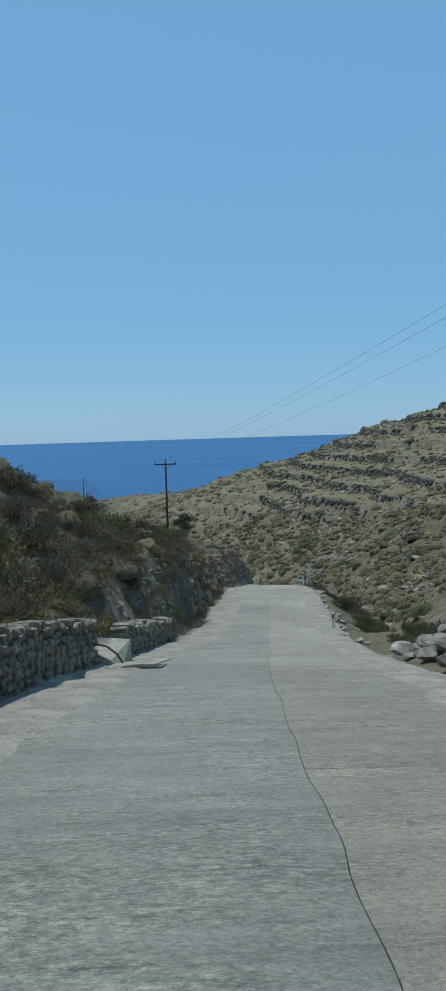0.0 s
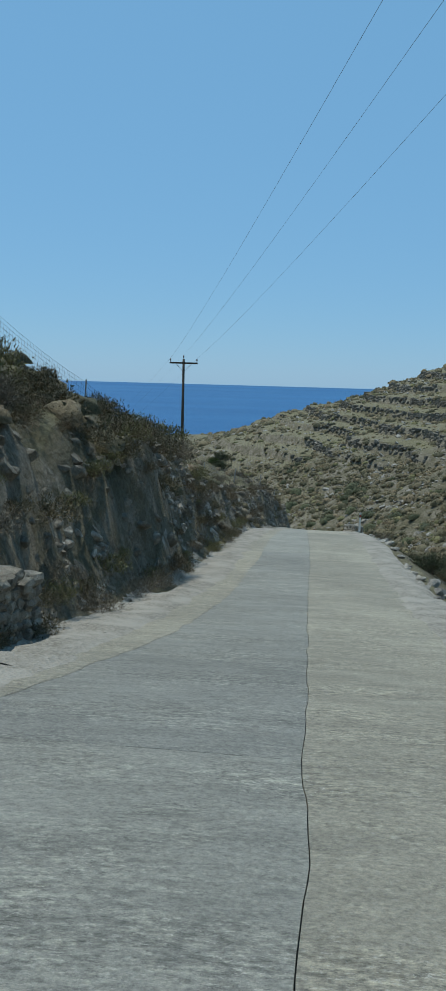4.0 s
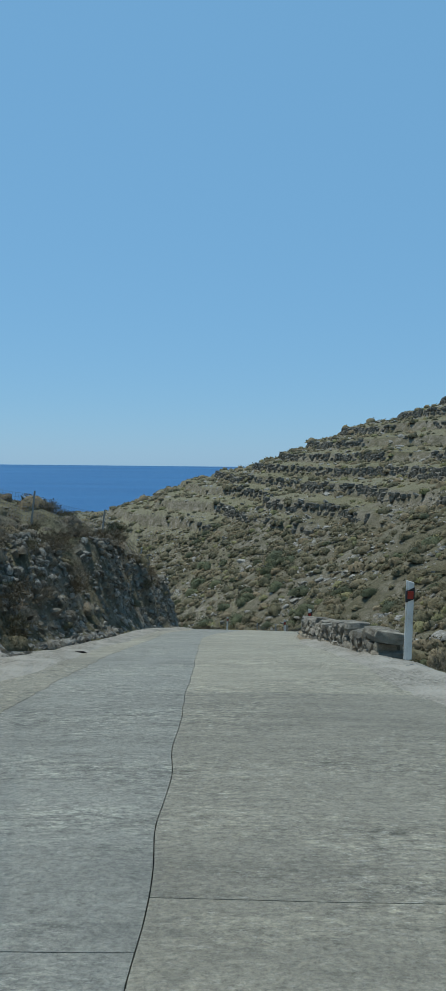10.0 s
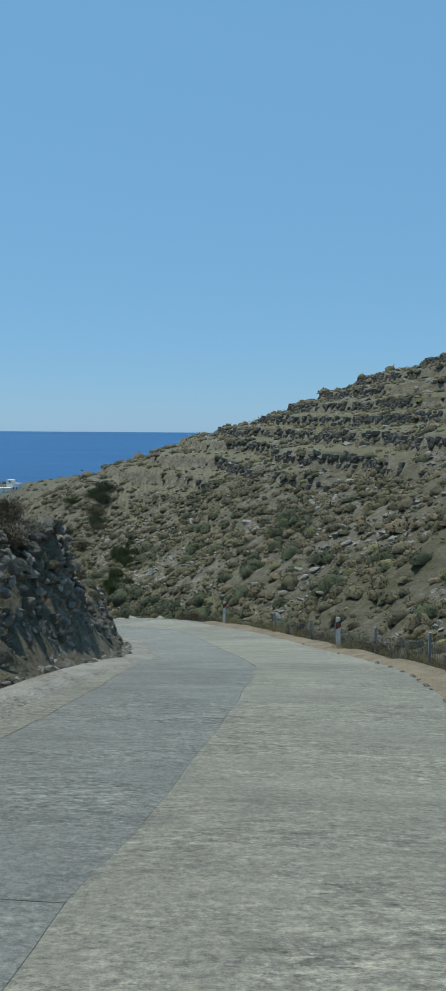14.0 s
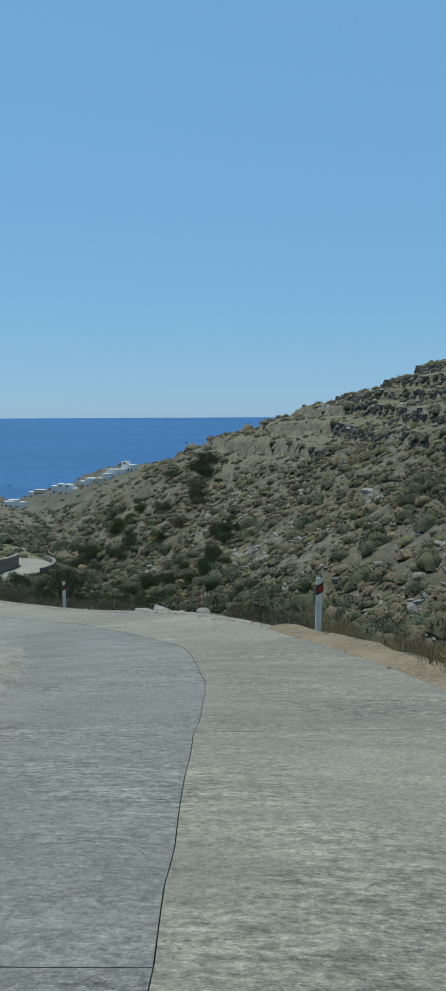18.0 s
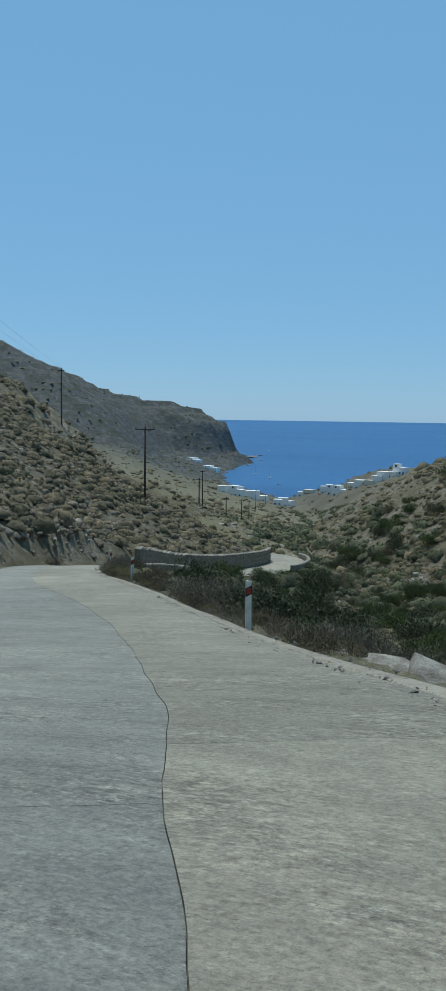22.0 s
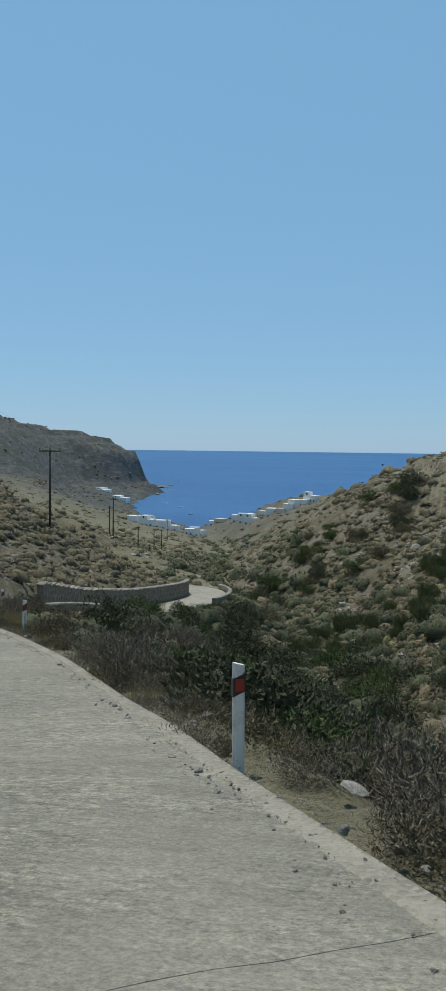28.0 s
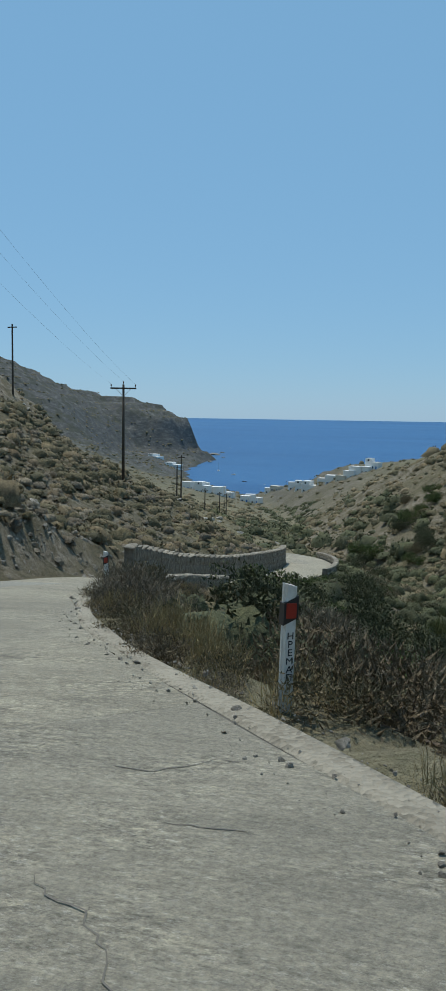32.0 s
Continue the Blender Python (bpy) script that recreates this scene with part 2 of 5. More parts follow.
M_MORTAR = stone_material("wall_core", (0.130, 0.117, 0.098), (0.221, 0.202, 0.169), (0.312, 0.286, 0.247), 0.0)
M_SCRUB = leaf_material("grey_green_scrub", (0.097, 0.092, 0.057), (0.125, 0.113, 0.070), (0.169, 0.146, 0.091), (0.214, 0.172, 0.113), (0.085, 0.083, 0.051))
M_OLIVE = leaf_material("dry_olive_leaf", (0.147, 0.146, 0.069), (0.196, 0.185, 0.093), (0.252, 0.227, 0.119), (0.123, 0.129, 0.062))
M_GREEN = leaf_material("dark_green_leaf", (0.058, 0.066, 0.038), (0.081, 0.089, 0.051), (0.115, 0.125, 0.070), (0.065, 0.072, 0.045))
M_MID = leaf_material("mid_green_leaf", (0.06, 0.085, 0.03), (0.085, 0.12, 0.04), (0.11, 0.14, 0.05), (0.05, 0.07, 0.028))
M_REED = leaf_material("reed_leaf", (0.12, 0.135, 0.06), (0.15, 0.165, 0.07), (0.175, 0.18, 0.085), (0.10, 0.115, 0.052))
M_GREY = leaf_material("grey_twig", (0.142, 0.122, 0.095), (0.196, 0.168, 0.130), (0.250, 0.215, 0.163), (0.119, 0.104, 0.085))
M_BROWN = leaf_material("brown_dry_leaf", (0.124, 0.096, 0.062), (0.164, 0.129, 0.086), (0.206, 0.163, 0.110), (0.098, 0.083, 0.058))
M_STRAW = leaf_material("straw_grass", (0.33, 0.26, 0.14), (0.42, 0.34, 0.19), (0.27, 0.22, 0.12))
M_BARK = wood_material("bark", (0.08, 0.065, 0.05), (0.17, 0.14, 0.11))
M_POLE = wood_material("tarred_pole_wood", (0.055, 0.045, 0.035), (0.12, 0.10, 0.08))
M_GREYWOOD = wood_material("grey_fence_wood", (0.14, 0.12, 0.10), (0.26, 0.23, 0.19))
M_STEEL = paint_material("dull_galvanised_steel", (0.30, 0.31, 0.31), (0.18, 0.12, 0.08), 0.5, 0.5)
M_RUST = paint_material("rusty_bar", (0.16, 0.10, 0.065), (0.07, 0.05, 0.04), 0.6, 0.8)
M_COVER = paint_material("dark_drain_iron", (0.13, 0.12, 0.105), (0.07, 0.055, 0.045), 0.6, 0.75)
M_INSUL = material("brown_porcelain", (0.10, 0.05, 0.03), 0.3, 0, 0.5)
M_WIRE = material("dark_conductor", (0.16, 0.17, 0.18), 0.5, 0.3)
M_POSTW = paint_material("white_post_plastic", (0.72, 0.71, 0.67), (0.36, 0.32, 0.26), 0.55, 0.55)
M_POSTB = paint_material("black_band", (0.035, 0.035, 0.035), (0.14, 0.12, 0.1), 0.4, 0.5)
M_RED = paint_material("red_reflector", (0.36, 0.045, 0.03), (0.16, 0.05, 0.04), 0.4, 0.3)
M_INK = material("black_marker", (0.04, 0.04, 0.045), 0.7)
M_WHITE = paint_material("whitewash", (0.78, 0.77, 0.74), (0.55, 0.5, 0.43), 0.3, 0.85)
M_CREAM = paint_material("cream_render", (0.62, 0.56, 0.46), (0.45, 0.4, 0.32), 0.35, 0.85)
M_PANE = material("dark_window_glass", (0.03, 0.04, 0.05), 0.08, 0, 0.6)
M_BLUE = paint_material("blue_shutter", (0.06, 0.16, 0.34), (0.1, 0.12, 0.16), 0.3, 0.6)
M_HULL = material("white_hull", (0.75, 0.75, 0.74), 0.3, 0, 0.5)
M_HULLD = material("dark_hull", (0.05, 0.06, 0.08), 0.4, 0, 0.5)
M_CONCBOX = concrete_material("culvert_concrete", (0.33, 0.315, 0.27), (0.42, 0.40, 0.35))
M_SEA = sea_material()

# ---------------------------------------------------------------- mesh helpers
rng = np.random.default_rng(7)


def mesh_of(name, verts, faces, mat, smooth=False):
    me = bpy.data.meshes.new(name)
    verts = np.asarray(verts, dtype=np.float32).reshape(-1, 3)
    me.vertices.add(len(verts))
    me.vertices.foreach_set("co", verts.ravel())
    if isinstance(faces, np.ndarray):
        k = faces.shape[1]
        loops, starts = faces.ravel(), np.arange(0, faces.size, k)
    else:
        sizes = np.array([len(f) for f in faces])
        loops, starts = np.concatenate([np.asarray(f) for f in faces]), np.concatenate([[0], np.cumsum(sizes)[:-1]])
    me.loops.add(len(loops))
    me.loops.foreach_set("vertex_index", loops.astype(np.int32))
    me.polygons.add(len(starts))
    me.polygons.foreach_set("loop_start", starts.astype(np.int32))
    me.update(calc_edges=True)
    if smooth:
        me.polygons.foreach_set("use_smooth", np.ones(len(starts), dtype=bool))
    me.materials.append(mat)
    me.validate()
    if not smooth:
        me.shade_flat()
    return me


def part(name, data, mat, parent=None, label="", at=None, smooth=False):
    """One mesh object from (verts, faces), a bmesh or a mesh, under a thing or part."""
    if isinstance(data, bmesh.types.BMesh):
        me = bpy.data.meshes.new(name)
        data.to_mesh(me)
        data.free()
        me.materials.append(mat)
        if smooth:
            me.polygons.foreach_set("use_smooth", np.ones(len(me.polygons), dtype=bool))
    elif isinstance(data, tuple):
        me = mesh_of(name, data[0], data[1], mat, smooth)
    else:
        me = data
    ob = new(name, me)
    if at is not None:
        ob.matrix_basis = at
    if parent is not None:
        ob.parent = parent
    if label:
        ob["label"] = label
    return ob


def thing(name, label, category, group="", at=None):
    ob = new(name)
    ob.empty_display_size = 0.2
    if at is not None:
        ob.matrix_basis = at
    return tagged(ob, label, category, group)


def box(x0, x1, y0, y1, z0, z1, bevel=0.0):
    bm = bmesh.new()
    bmesh.ops.create_cube(bm, size=1, matrix=Matrix.Translation(((x0 + x1) / 2, (y0 + y1) / 2, (z0 + z1) / 2)) @ Matrix.Diagonal((x1 - x0, y1 - y0, z1 - z0, 1)))
    if bevel:
        bmesh.ops.bevel(bm, geom=bm.edges[:], offset=bevel, segments=2, affect="EDGES")
    return bm


def tube(points, radii, sides=8, cap=True):
    """A tube along points, with a radius at each."""
    pts = [Vector(p) for p in points]
    if isinstance(radii, (int, float)):
        radii = [radii] * len(pts)
    verts, faces = [], []
    for i, p in enumerate(pts):
        d = (pts[min(i + 1, len(pts) - 1)] - pts[max(i - 1, 0)]).normalized()
        a = d.orthogonal().normalized() if abs(d.z) > 0.95 else d.cross(Vector((0, 0, 1))).normalized()
        b = d.cross(a)
        for k in range(sides):
            w = 2 * math.pi * k / sides
            verts.append(p + (a * math.cos(w) + b * math.sin(w)) * radii[i])
        if i:
            for k in range(sides):
                q, r = (i - 1) * sides, i * sides
                faces.append((q + k, q + (k + 1) % sides, r + (k + 1) % sides, r + k))
    if cap:
        faces.append(tuple(range(sides))[::-1])
        faces.append(tuple(range(len(verts) - sides, len(verts))))
    return [tuple(v) for v in verts], faces


def joined(pieces):
    verts, faces, k = [], [], 0
    for v, f in pieces:
        verts += list(v)
        faces += [tuple(i + k for i in q) for q in f]
        k += len(v)
    return verts, faces


def hash_noise(x, y, seed=0):
    """Smooth noise from 0 to 1 on arrays."""
    xi, yi = np.floor(x).astype(np.int64), np.floor(y).astype(np.int64)
    fx, fy = x - xi, y - yi
    fx, fy = fx * fx * (3 - 2 * fx), fy * fy * (3 - 2 * fy)

    def corner(a, b):
        h = (a * 374761393 + b * 668265263 + seed * 974711) & 0x7FFFFFFF
        h = ((h ^ (h >> 13)) * 1274126177) & 0x7FFFFFFF
        return ((h ^ (h >> 16)) & 0xFFFF) / 65535.0

    top = corner(xi, yi) * (1 - fx) + corner(xi + 1, yi) * fx
    bot = corner(xi, yi + 1) * (1 - fx) + corner(xi + 1, yi + 1) * fx
    return top * (1 - fy) + bot * fy


def fbm(x, y, octaves=4, seed=0):
    out, amp, total = 0.0, 1.0, 0.0
    for o in range(octaves):
        out = out + amp * (hash_noise(x * 2**o + 17.3 * o, y * 2**o - 9.1 * o, seed + o) - 0.5)
        total += amp
        amp *= 0.5
    return out / total * 2


def step(lo, hi, v):
    u = np.clip((v - lo) / (hi - lo), 0, 1)
    return u * u * (3 - 2 * u)


# ---------------------------------------------------------------- plan: road line, valley and hills
ROAD = np.array([
    (-0.2, -25, 3.2), (0.1, -10, 0.6), (0.2, 0, -1.5), (0.4, 14, -4.5), (0.9, 26, -7.2), (1.6, 36, -9.3), (2.3, 46, -10.9), (2.9, 56, -12.0),
    (3.6, 68, -13.5), (4.2, 80, -15.6), (5.1, 86, -16.75), (5.85, 91, -17.75), (6.1, 96, -18.97), (6.0, 100, -19.93), (5.65, 103.5, -20.68), (5.15, 106.9, -21.39),
    (4.3, 109.9, -21.99), (3.1, 112.9, -22.6), (1.5, 115.85, -23.24), (-0.4, 118.5, -23.92), (-3.05, 122.2, -24.84), (-6.25, 126.55, -25.8), (-9.75, 131.0, -26.69),
    (-12.7, 134.1, -27.24), (-15.5, 136.9, -27.72), (-18.6, 140.6, -28.4), (-21.3, 145, -29.1), (-22.9, 149, -29.85), (-24.2, 153.5, -30.75), (-25.3, 158.5, -31.65), (-26.4, 164.5, -32.9),
    (-27.9, 171, -34.3), (-29.1, 178, -35.9), (-29.4, 184, -37.0), (-29.8, 190, -37.9), (-30.5, 198, -38.9), (-31.3, 205, -39.7), (-33.0, 211.5, -40.3), (-36.6, 217, -40.9),
    (-42, 220.2, -41.4), (-50, 222, -42.0)], dtype=float)


def smooth_line(c, gap=0.75):
    out = []
    for i in range(len(c) - 1):
        p0, p1, p2, p3 = c[max(i - 1, 0)], c[i], c[i + 1], c[min(i + 2, len(c) - 1)]
        n = max(2, int(np.linalg.norm(p2 - p1) / gap))
        for k in range(n):
            u = k / n
            out.append(0.5 * (2 * p1 + (p2 - p0) * u + (2 * p0 - 5 * p1 + 4 * p2 - p3) * u**2 + (3 * p1 - p0 - 3 * p2 + p3) * u**3))
    out.append(c[-1])
    return np.array(out)


LINE = smooth_line(ROAD)
TAN = np.gradient(LINE[:, :2], axis=0)
TAN /= np.linalg.norm(TAN, axis=1)[:, None]
NOR = np.stack([TAN[:, 1], -TAN[:, 0]], 1)          # to the right of the way down
SLEN = np.concatenate([[0], np.cumsum(np.linalg.norm(np.diff(LINE[:, :2], axis=0), axis=1))])
HALF = 3.05
HALF_AT = np.interp(LINE[:, 1], [60, 78, 92, 150, 165, 220], [3.05, 2.45, 2.42, 2.42, 2.2, 2.2])     # the true half width; sides below are told as if it were HALF all along


def s_at(y):
    """Length along the road where it passes y."""
    return float(SLEN[np.argmin(np.abs(LINE[:, 1] - y))])


def road_frame(x, y):
    """Signed distance to the right of the road line, its height and the length along it."""
    d, zr, s = np.empty(x.shape), np.empty(x.shape), np.empty(x.shape)
    flat = np.stack([x.ravel(), y.ravel()], 1)
    dd, zz, ss = d.reshape(-1), zr.reshape(-1), s.reshape(-1)
    for a in range(0, len(flat), 4000):
        q = flat[a:a + 4000]
        i = ((q[:, None, :] - LINE[None, :, :2]) ** 2).sum(-1).argmin(1)
        off = q - LINE[i, :2]
        side, along = (off * NOR[i]).sum(1), (off * TAN[i]).sum(1)
        dist = np.linalg.norm(off, axis=1)
        off_line = np.where(np.abs(along) > 2.0, np.sign(side + 1e-9) * dist, side)
        half = HALF_AT[i]
        dd[a:a + 4000] = np.where(np.abs(off_line) < half, off_line * HALF / half, np.sign(off_line) * (np.abs(off_line) - half + HALF))
        j = np.clip(i + np.sign(along).astype(int), 0, len(LINE) - 1)
        u = np.clip(np.abs(along) / 0.75, 0, 1)
        zz[a:a + 4000] = LINE[i, 2] * (1 - u) + LINE[j, 2] * u
        ss[a:a + 4000] = SLEN[i] + along
    return d, zr, s


def on_road(s, side, lift=0.0):
    """A point at that length along the road and distance to its right."""
    x, y, z = (np.interp(s, SLEN, LINE[:, k]) for k in range(3))
    nx, ny = np.interp(s, SLEN, NOR[:, 0]), np.interp(s, SLEN, NOR[:, 1])
    half = float(np.interp(s, SLEN, HALF_AT))
    side = side * half / HALF if abs(side) < HALF else math.copysign(abs(side) - HALF + half, side)
    return Vector((x + nx * side, y + ny * side, z + lift))


def road_turn(s):
    tx, ty = np.interp(s, SLEN, TAN[:, 0]), np.interp(s, SLEN, TAN[:, 1])
    return math.degrees(math.atan2(-tx, ty))


SEA_Z = -92.0
VALLEY = np.array([
    (13, -30, -4), (15, 20, -13), (17, 60, -20), (16, 90, -25), (13, 110, -29.5), (8, 130, -33.5), (0, 155, -38), (-8, 181, -41), (-15, 205, -43.5),
    (-22, 224, -45), (-33, 240, -46.5), (-45, 258, -48), (-62, 291, -51), (-85, 380, -63), (-115, 480, -77), (-160, 600, -87), (-215, 720, -91),
    (-250, 780, -93), (-330, 1000, -100), (-400, 2600, -100)], dtype=float)
BANK_Y = [-30, 0, 12, 22, 28, 35, 46, 55, 62, 72, 80, 86, 93, 97, 101, 106, 112, 122, 142, 152, 162, 172, 205, 212, 221]
BANK_H = [2.0, 1.8, 1.3, 1.2, 2.0, 3.2, 4.0, 3.2, 2.3, 1.8, 2.4, 3.0, 2.5, 1.9, 1.7, 1.6, 1.5, 0.5, 1.2, 2.3, 2.3, 1.6, 1.6, 1.0, 0.6]
RIDGE = np.array([(-1300, 560, 215), (-900, 800, 112), (-700, 920, 80), (-690, 1060, 42), (-700, 1170, 24), (-662, 1230, 9), (-627, 1255, 8), (-590, 1275, -10), (-550, 1288, -22)], dtype=float)
COAST = [(-246, 765), (-330, 850), (-412, 1000), (-452, 1130), (-478, 1215), (-480, 1262), (-520, 1300), (-600, 1390), (-720, 1440), (-900, 1500), (-1500, 1700), (-4000, 1900), (-4000, 4000), (4000, 4000), (2000, 1150), (100, 1040), (-140, 1000), (-205, 900)]


def coast_distance(x, y):
    """Metres inland from the shore; below zero at sea."""
    best = np.full(x.shape, 1e9)
    inside = np.zeros(x.shape, dtype=bool)
    for (ax, ay), (bx, by) in zip(COAST, COAST[1:] + COAST[:1]):
        ex, ey = bx - ax, by - ay
        u = np.clip(((x - ax) * ex + (y - ay) * ey) / (ex * ex + ey * ey), 0, 1)
        best = np.minimum(best, np.hypot(x - ax - u * ex, y - ay - u * ey))
        cross = ((ay > y) != (by > y)) & (x < (bx - ax) * (y - ay) / (by - ay + 1e-9) + ax)
        inside ^= cross
    return np.where(inside, -best, best)


def terraced(z, size, strength, x, y):
    h = z / size + 0.55 * fbm(x / 45, y / 45, 2, 40)
    k = np.floor(h)
    u = h - k
    lifted = (k + step(0.84, 0.99, u)) * size - 0.55 * fbm(x / 45, y / 45, 2, 40) * size
    return z + (lifted - z) * strength


def hill_across(x, y):
    """The hill beyond the gully without its terraces, how far it has risen, and where the terraces lie."""
    xv, zv = np.interp(y, VALLEY[:, 1], VALLEY[:, 0]), np.interp(y, VALLEY[:, 1], VALLEY[:, 2])
    d = x - xv
    cap = np.interp(y, [-50, 180, 285, 330, 400, 620, 800, 950, 1100], [90, 83, 64.5, 46, 43, 42, 20, 4, 2])
    rise = 0.60 * np.minimum(d, 42) + np.interp(y, [100, 300], [0.405, 0.35]) * np.maximum(d - 42, 0)
    rise = np.where(rise > cap - 8, cap - 8 + 8 * np.tanh((rise - cap + 8) / 8), rise) - 0.08 * np.maximum(d - 130, 0)
    z = zv + rise + fbm(x / 24, y / 24, 2, 3) * 2.6 * np.clip(d / 25, 0, 1)
    return z, step(17, 24, rise) * step(60, 110, y)


def terrace_phase(x, y):
    """From 0 to 1 over each terrace; the wall stands from 0.84 on."""
    z, treads = hill_across(x, y)
    h = z / 3.6 + 0.55 * fbm(x / 45, y / 45, 2, 40)
    return np.where(treads > 0.5, h - np.floor(h), -1.0)


def ground(x, y):
    x, y = np.asarray(x, dtype=float), np.asarray(y, dtype=float)
    xv, zv = np.interp(y, VALLEY[:, 1], VALLEY[:, 0]), np.interp(y, VALLEY[:, 1], VALLEY[:, 2])
    d = x - xv
    # hill across the gully
    right, treads = hill_across(x, y)
    right = terraced(right, 3.6, 0.46 * treads, x, y) + fbm(x / 5, y / 5, 3, 9) * (0.8 - 0.65 * treads)
    # slope on the near side
    e = np.minimum(np.maximum(-d, 0), np.interp(y, [300, 700, 1000], [1500, 260, 110]))
    quad = np.interp(y, [150, 230, 380], [0.0016, 0.0022, 0.0])
    left = zv + 0.21 * e + quad * np.minimum(e, 130) ** 2 + fbm(x / 26, y / 26, 4, 5) * np.minimum(e / 12, 2.4) + fbm(x / 5, y / 5, 3, 19) * 0.6
    left = left + 0.09 * np.minimum(e, 60) * step(150, 185, y) * step(300, 240, y)
    left = terraced(left, 4.2, 0.45 * step(190, 230, y) * step(25, 60, e), x, y)
    # long ridge and headland
    best = np.full(x.shape, -400.0)
    for (ax, ay, az), (bx, by, bz) in zip(RIDGE[:-1], RIDGE[1:]):
        ex, ey = bx - ax, by - ay
        u = np.clip(((x - ax) * ex + (y - ay) * ey) / (ex * ex + ey * ey), 0, 1)
        dist = np.hypot(x - ax - u * ex, y - ay - u * ey)
        best = np.maximum(best, az + u * (bz - az) - (0.58 - 0.42 * step(-640, -585, x) * step(1140, 1200, y)) * dist)
    crest = np.interp(x, [-720, -662, -627, -590, -550, -515], [26, 8, 7, -11, -23, -29])
    best = best + (np.minimum(best, crest) - best) * step(1120, 1180, y) * step(-730, -680, x)
    best = best + fbm(x / 90, y / 90, 5, 12) * 6 * step(150, 500, y) + fbm(x / 17, y / 17, 3, 14) * 1.6 * step(700, 1000, y)
    best = terraced(best, 9.0, 0.6, x * 0.5, y * 0.5)
    left = np.maximum(left, best)
    base = np.where(d > 0, right, left)
    # road cutting
    r, zr, s = road_frame(x, y)
    ry = np.interp(s, SLEN, LINE[:, 1])
    hb = np.interp(s, [s_at(v) for v in BANK_Y], BANK_H)
    el = -r - HALF
    rough = fbm(x / 2.2, y / 2.2, 4, 21)
    gap = np.interp(s, [s_at(v) for v in (-30, 20, 30, 40, 50, 78, 95, 104, 113, 121, 165)], [1.0, 0.9, 0.9, 0.75, 1.0, 0.8, 0.35, 0.25, 0.2, 1.0, 0.8])
    face = np.interp(s, [s_at(v) for v in (76, 88, 114, 124)], [1.5, 1.0, 0.9, 1.5])
    rough2 = fbm(x / 0.8, y / 0.8, 3, 23)
    cut = zr + 0.22 * rough2 * step(0.9, 2.2, el) + hb * step(gap, gap + face, el + 0.45 * rough) * (1 + 0.25 * rough) + np.interp(ry, [24, 36, 52, 64], [0.36, 0.52, 0.52, 0.36]) * np.maximum(el - gap - 1.4, 0) + 0.35 * rough * step(0.8, 3, el)
    wide = np.interp(y, [90, 120, 150], [14.0, 10.0, 10.0])
    lo = np.interp(y, [90, 130], [10.0, 4.0])
    left_side = cut + (base - cut) * step(lo, lo + wide * 2.4, el)
    left_side = np.where((y < 60) & (el > 8), np.maximum(left_side, cut * 0.65 + base * 0.35), left_side)
    er = r - HALF
    fall = zr - 0.10 - 0.62 * np.maximum(er - 1.0, 0) + 0.22 * rough * step(0.6, 2.5, er)
    floor = zv + fbm(x / 6, y / 6, 3, 31) * 0.5
    right_side = np.where(d > 0, np.maximum(right, fall), np.maximum(floor, fall))
    right_side = right_side + (base - right_side) * step(238, 268, y)
    z = np.where(r < 0, left_side, right_side)
    z = np.where((r > HALF) & (y < 40), np.maximum(z, zr - 0.3 + 1.9 * np.exp(-((x - 7.4) / 2.1) ** 2 - ((y - 19.5) / 3.2) ** 2) + 0.3 * rough2), z)
    margin = np.where(r < 0, np.interp(s, [s_at(v) for v in (84, 94, 114, 120)], [0.55, 0.1, 0.1, 0.55]), 0.55)
    near = np.abs(r) < HALF + margin
    z = np.where(near, zr - 0.16, z)
    # shore
    c = coast_distance(x, y)
    inland = np.maximum(c, 0)
    crag = fbm(x / 26, y / 26, 4, 8)
    gentle = 0.22 * inland + 0.9 * np.maximum(inland - 90, 0) + 5 * crag * np.clip(inland / 20, 0, 1)
    steep = np.minimum(inland * 0.9, 13) * (1 + 1.1 * crag) + 2.6 * np.maximum(inland - 26 - 12 * crag, 0)
    tip = step(1130, 1215, y)
    z = np.where(y > 500, np.minimum(z, SEA_Z + np.where(c > 0, 1.0 + gentle + (steep - gentle) * tip, -3 + 0.1 * c)), z)
    return z


def z_at(x, y):
    return float(ground(np.array([x]), np.array([y]))[0])


def spread(lo, hi, fine0, fine1, gap, grow):
    v = list(np.arange(fine0, fine1 + 1e-6, gap))
    g = gap
    while v[-1] < hi:
        g *= grow
        v.append(v[-1] + g)
    g, first = gap, []
    p = fine0
    while p > lo:
        g *= grow
        p -= g
        first.append(p)
    return np.array(first[::-1] + v)


def build_ground():
    xs = np.unique(np.concatenate([spread(-1500, 900, -48, 84, 0.9, 1.045), np.arange(-12, 12, 0.45), np.arange(-760, -440, 7.0)]))
    ys = np.unique(np.concatenate([spread(-90, 2300, -15, 300, 0.95, 1.035), np.arange(26, 108, 0.475), np.arange(1020, 1340, 7.0)]))
    gx, gy = np.meshgrid(xs, ys)
    gz = ground(gx, gy)
    nx, ny = len(xs), len(ys)
    idx = np.arange(nx * ny).reshape(ny, nx)
    quads = np.stack([idx[:-1, :-1].ravel(), idx[:-1, 1:].ravel(), idx[1:, 1:].ravel(), idx[1:, :-1].ravel()], 1)
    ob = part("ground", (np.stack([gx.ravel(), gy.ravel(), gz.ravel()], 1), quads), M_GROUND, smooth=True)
    tagged(ob, "dry stony island hillside with ochre soil and terraces", "hillside", kind="structure")


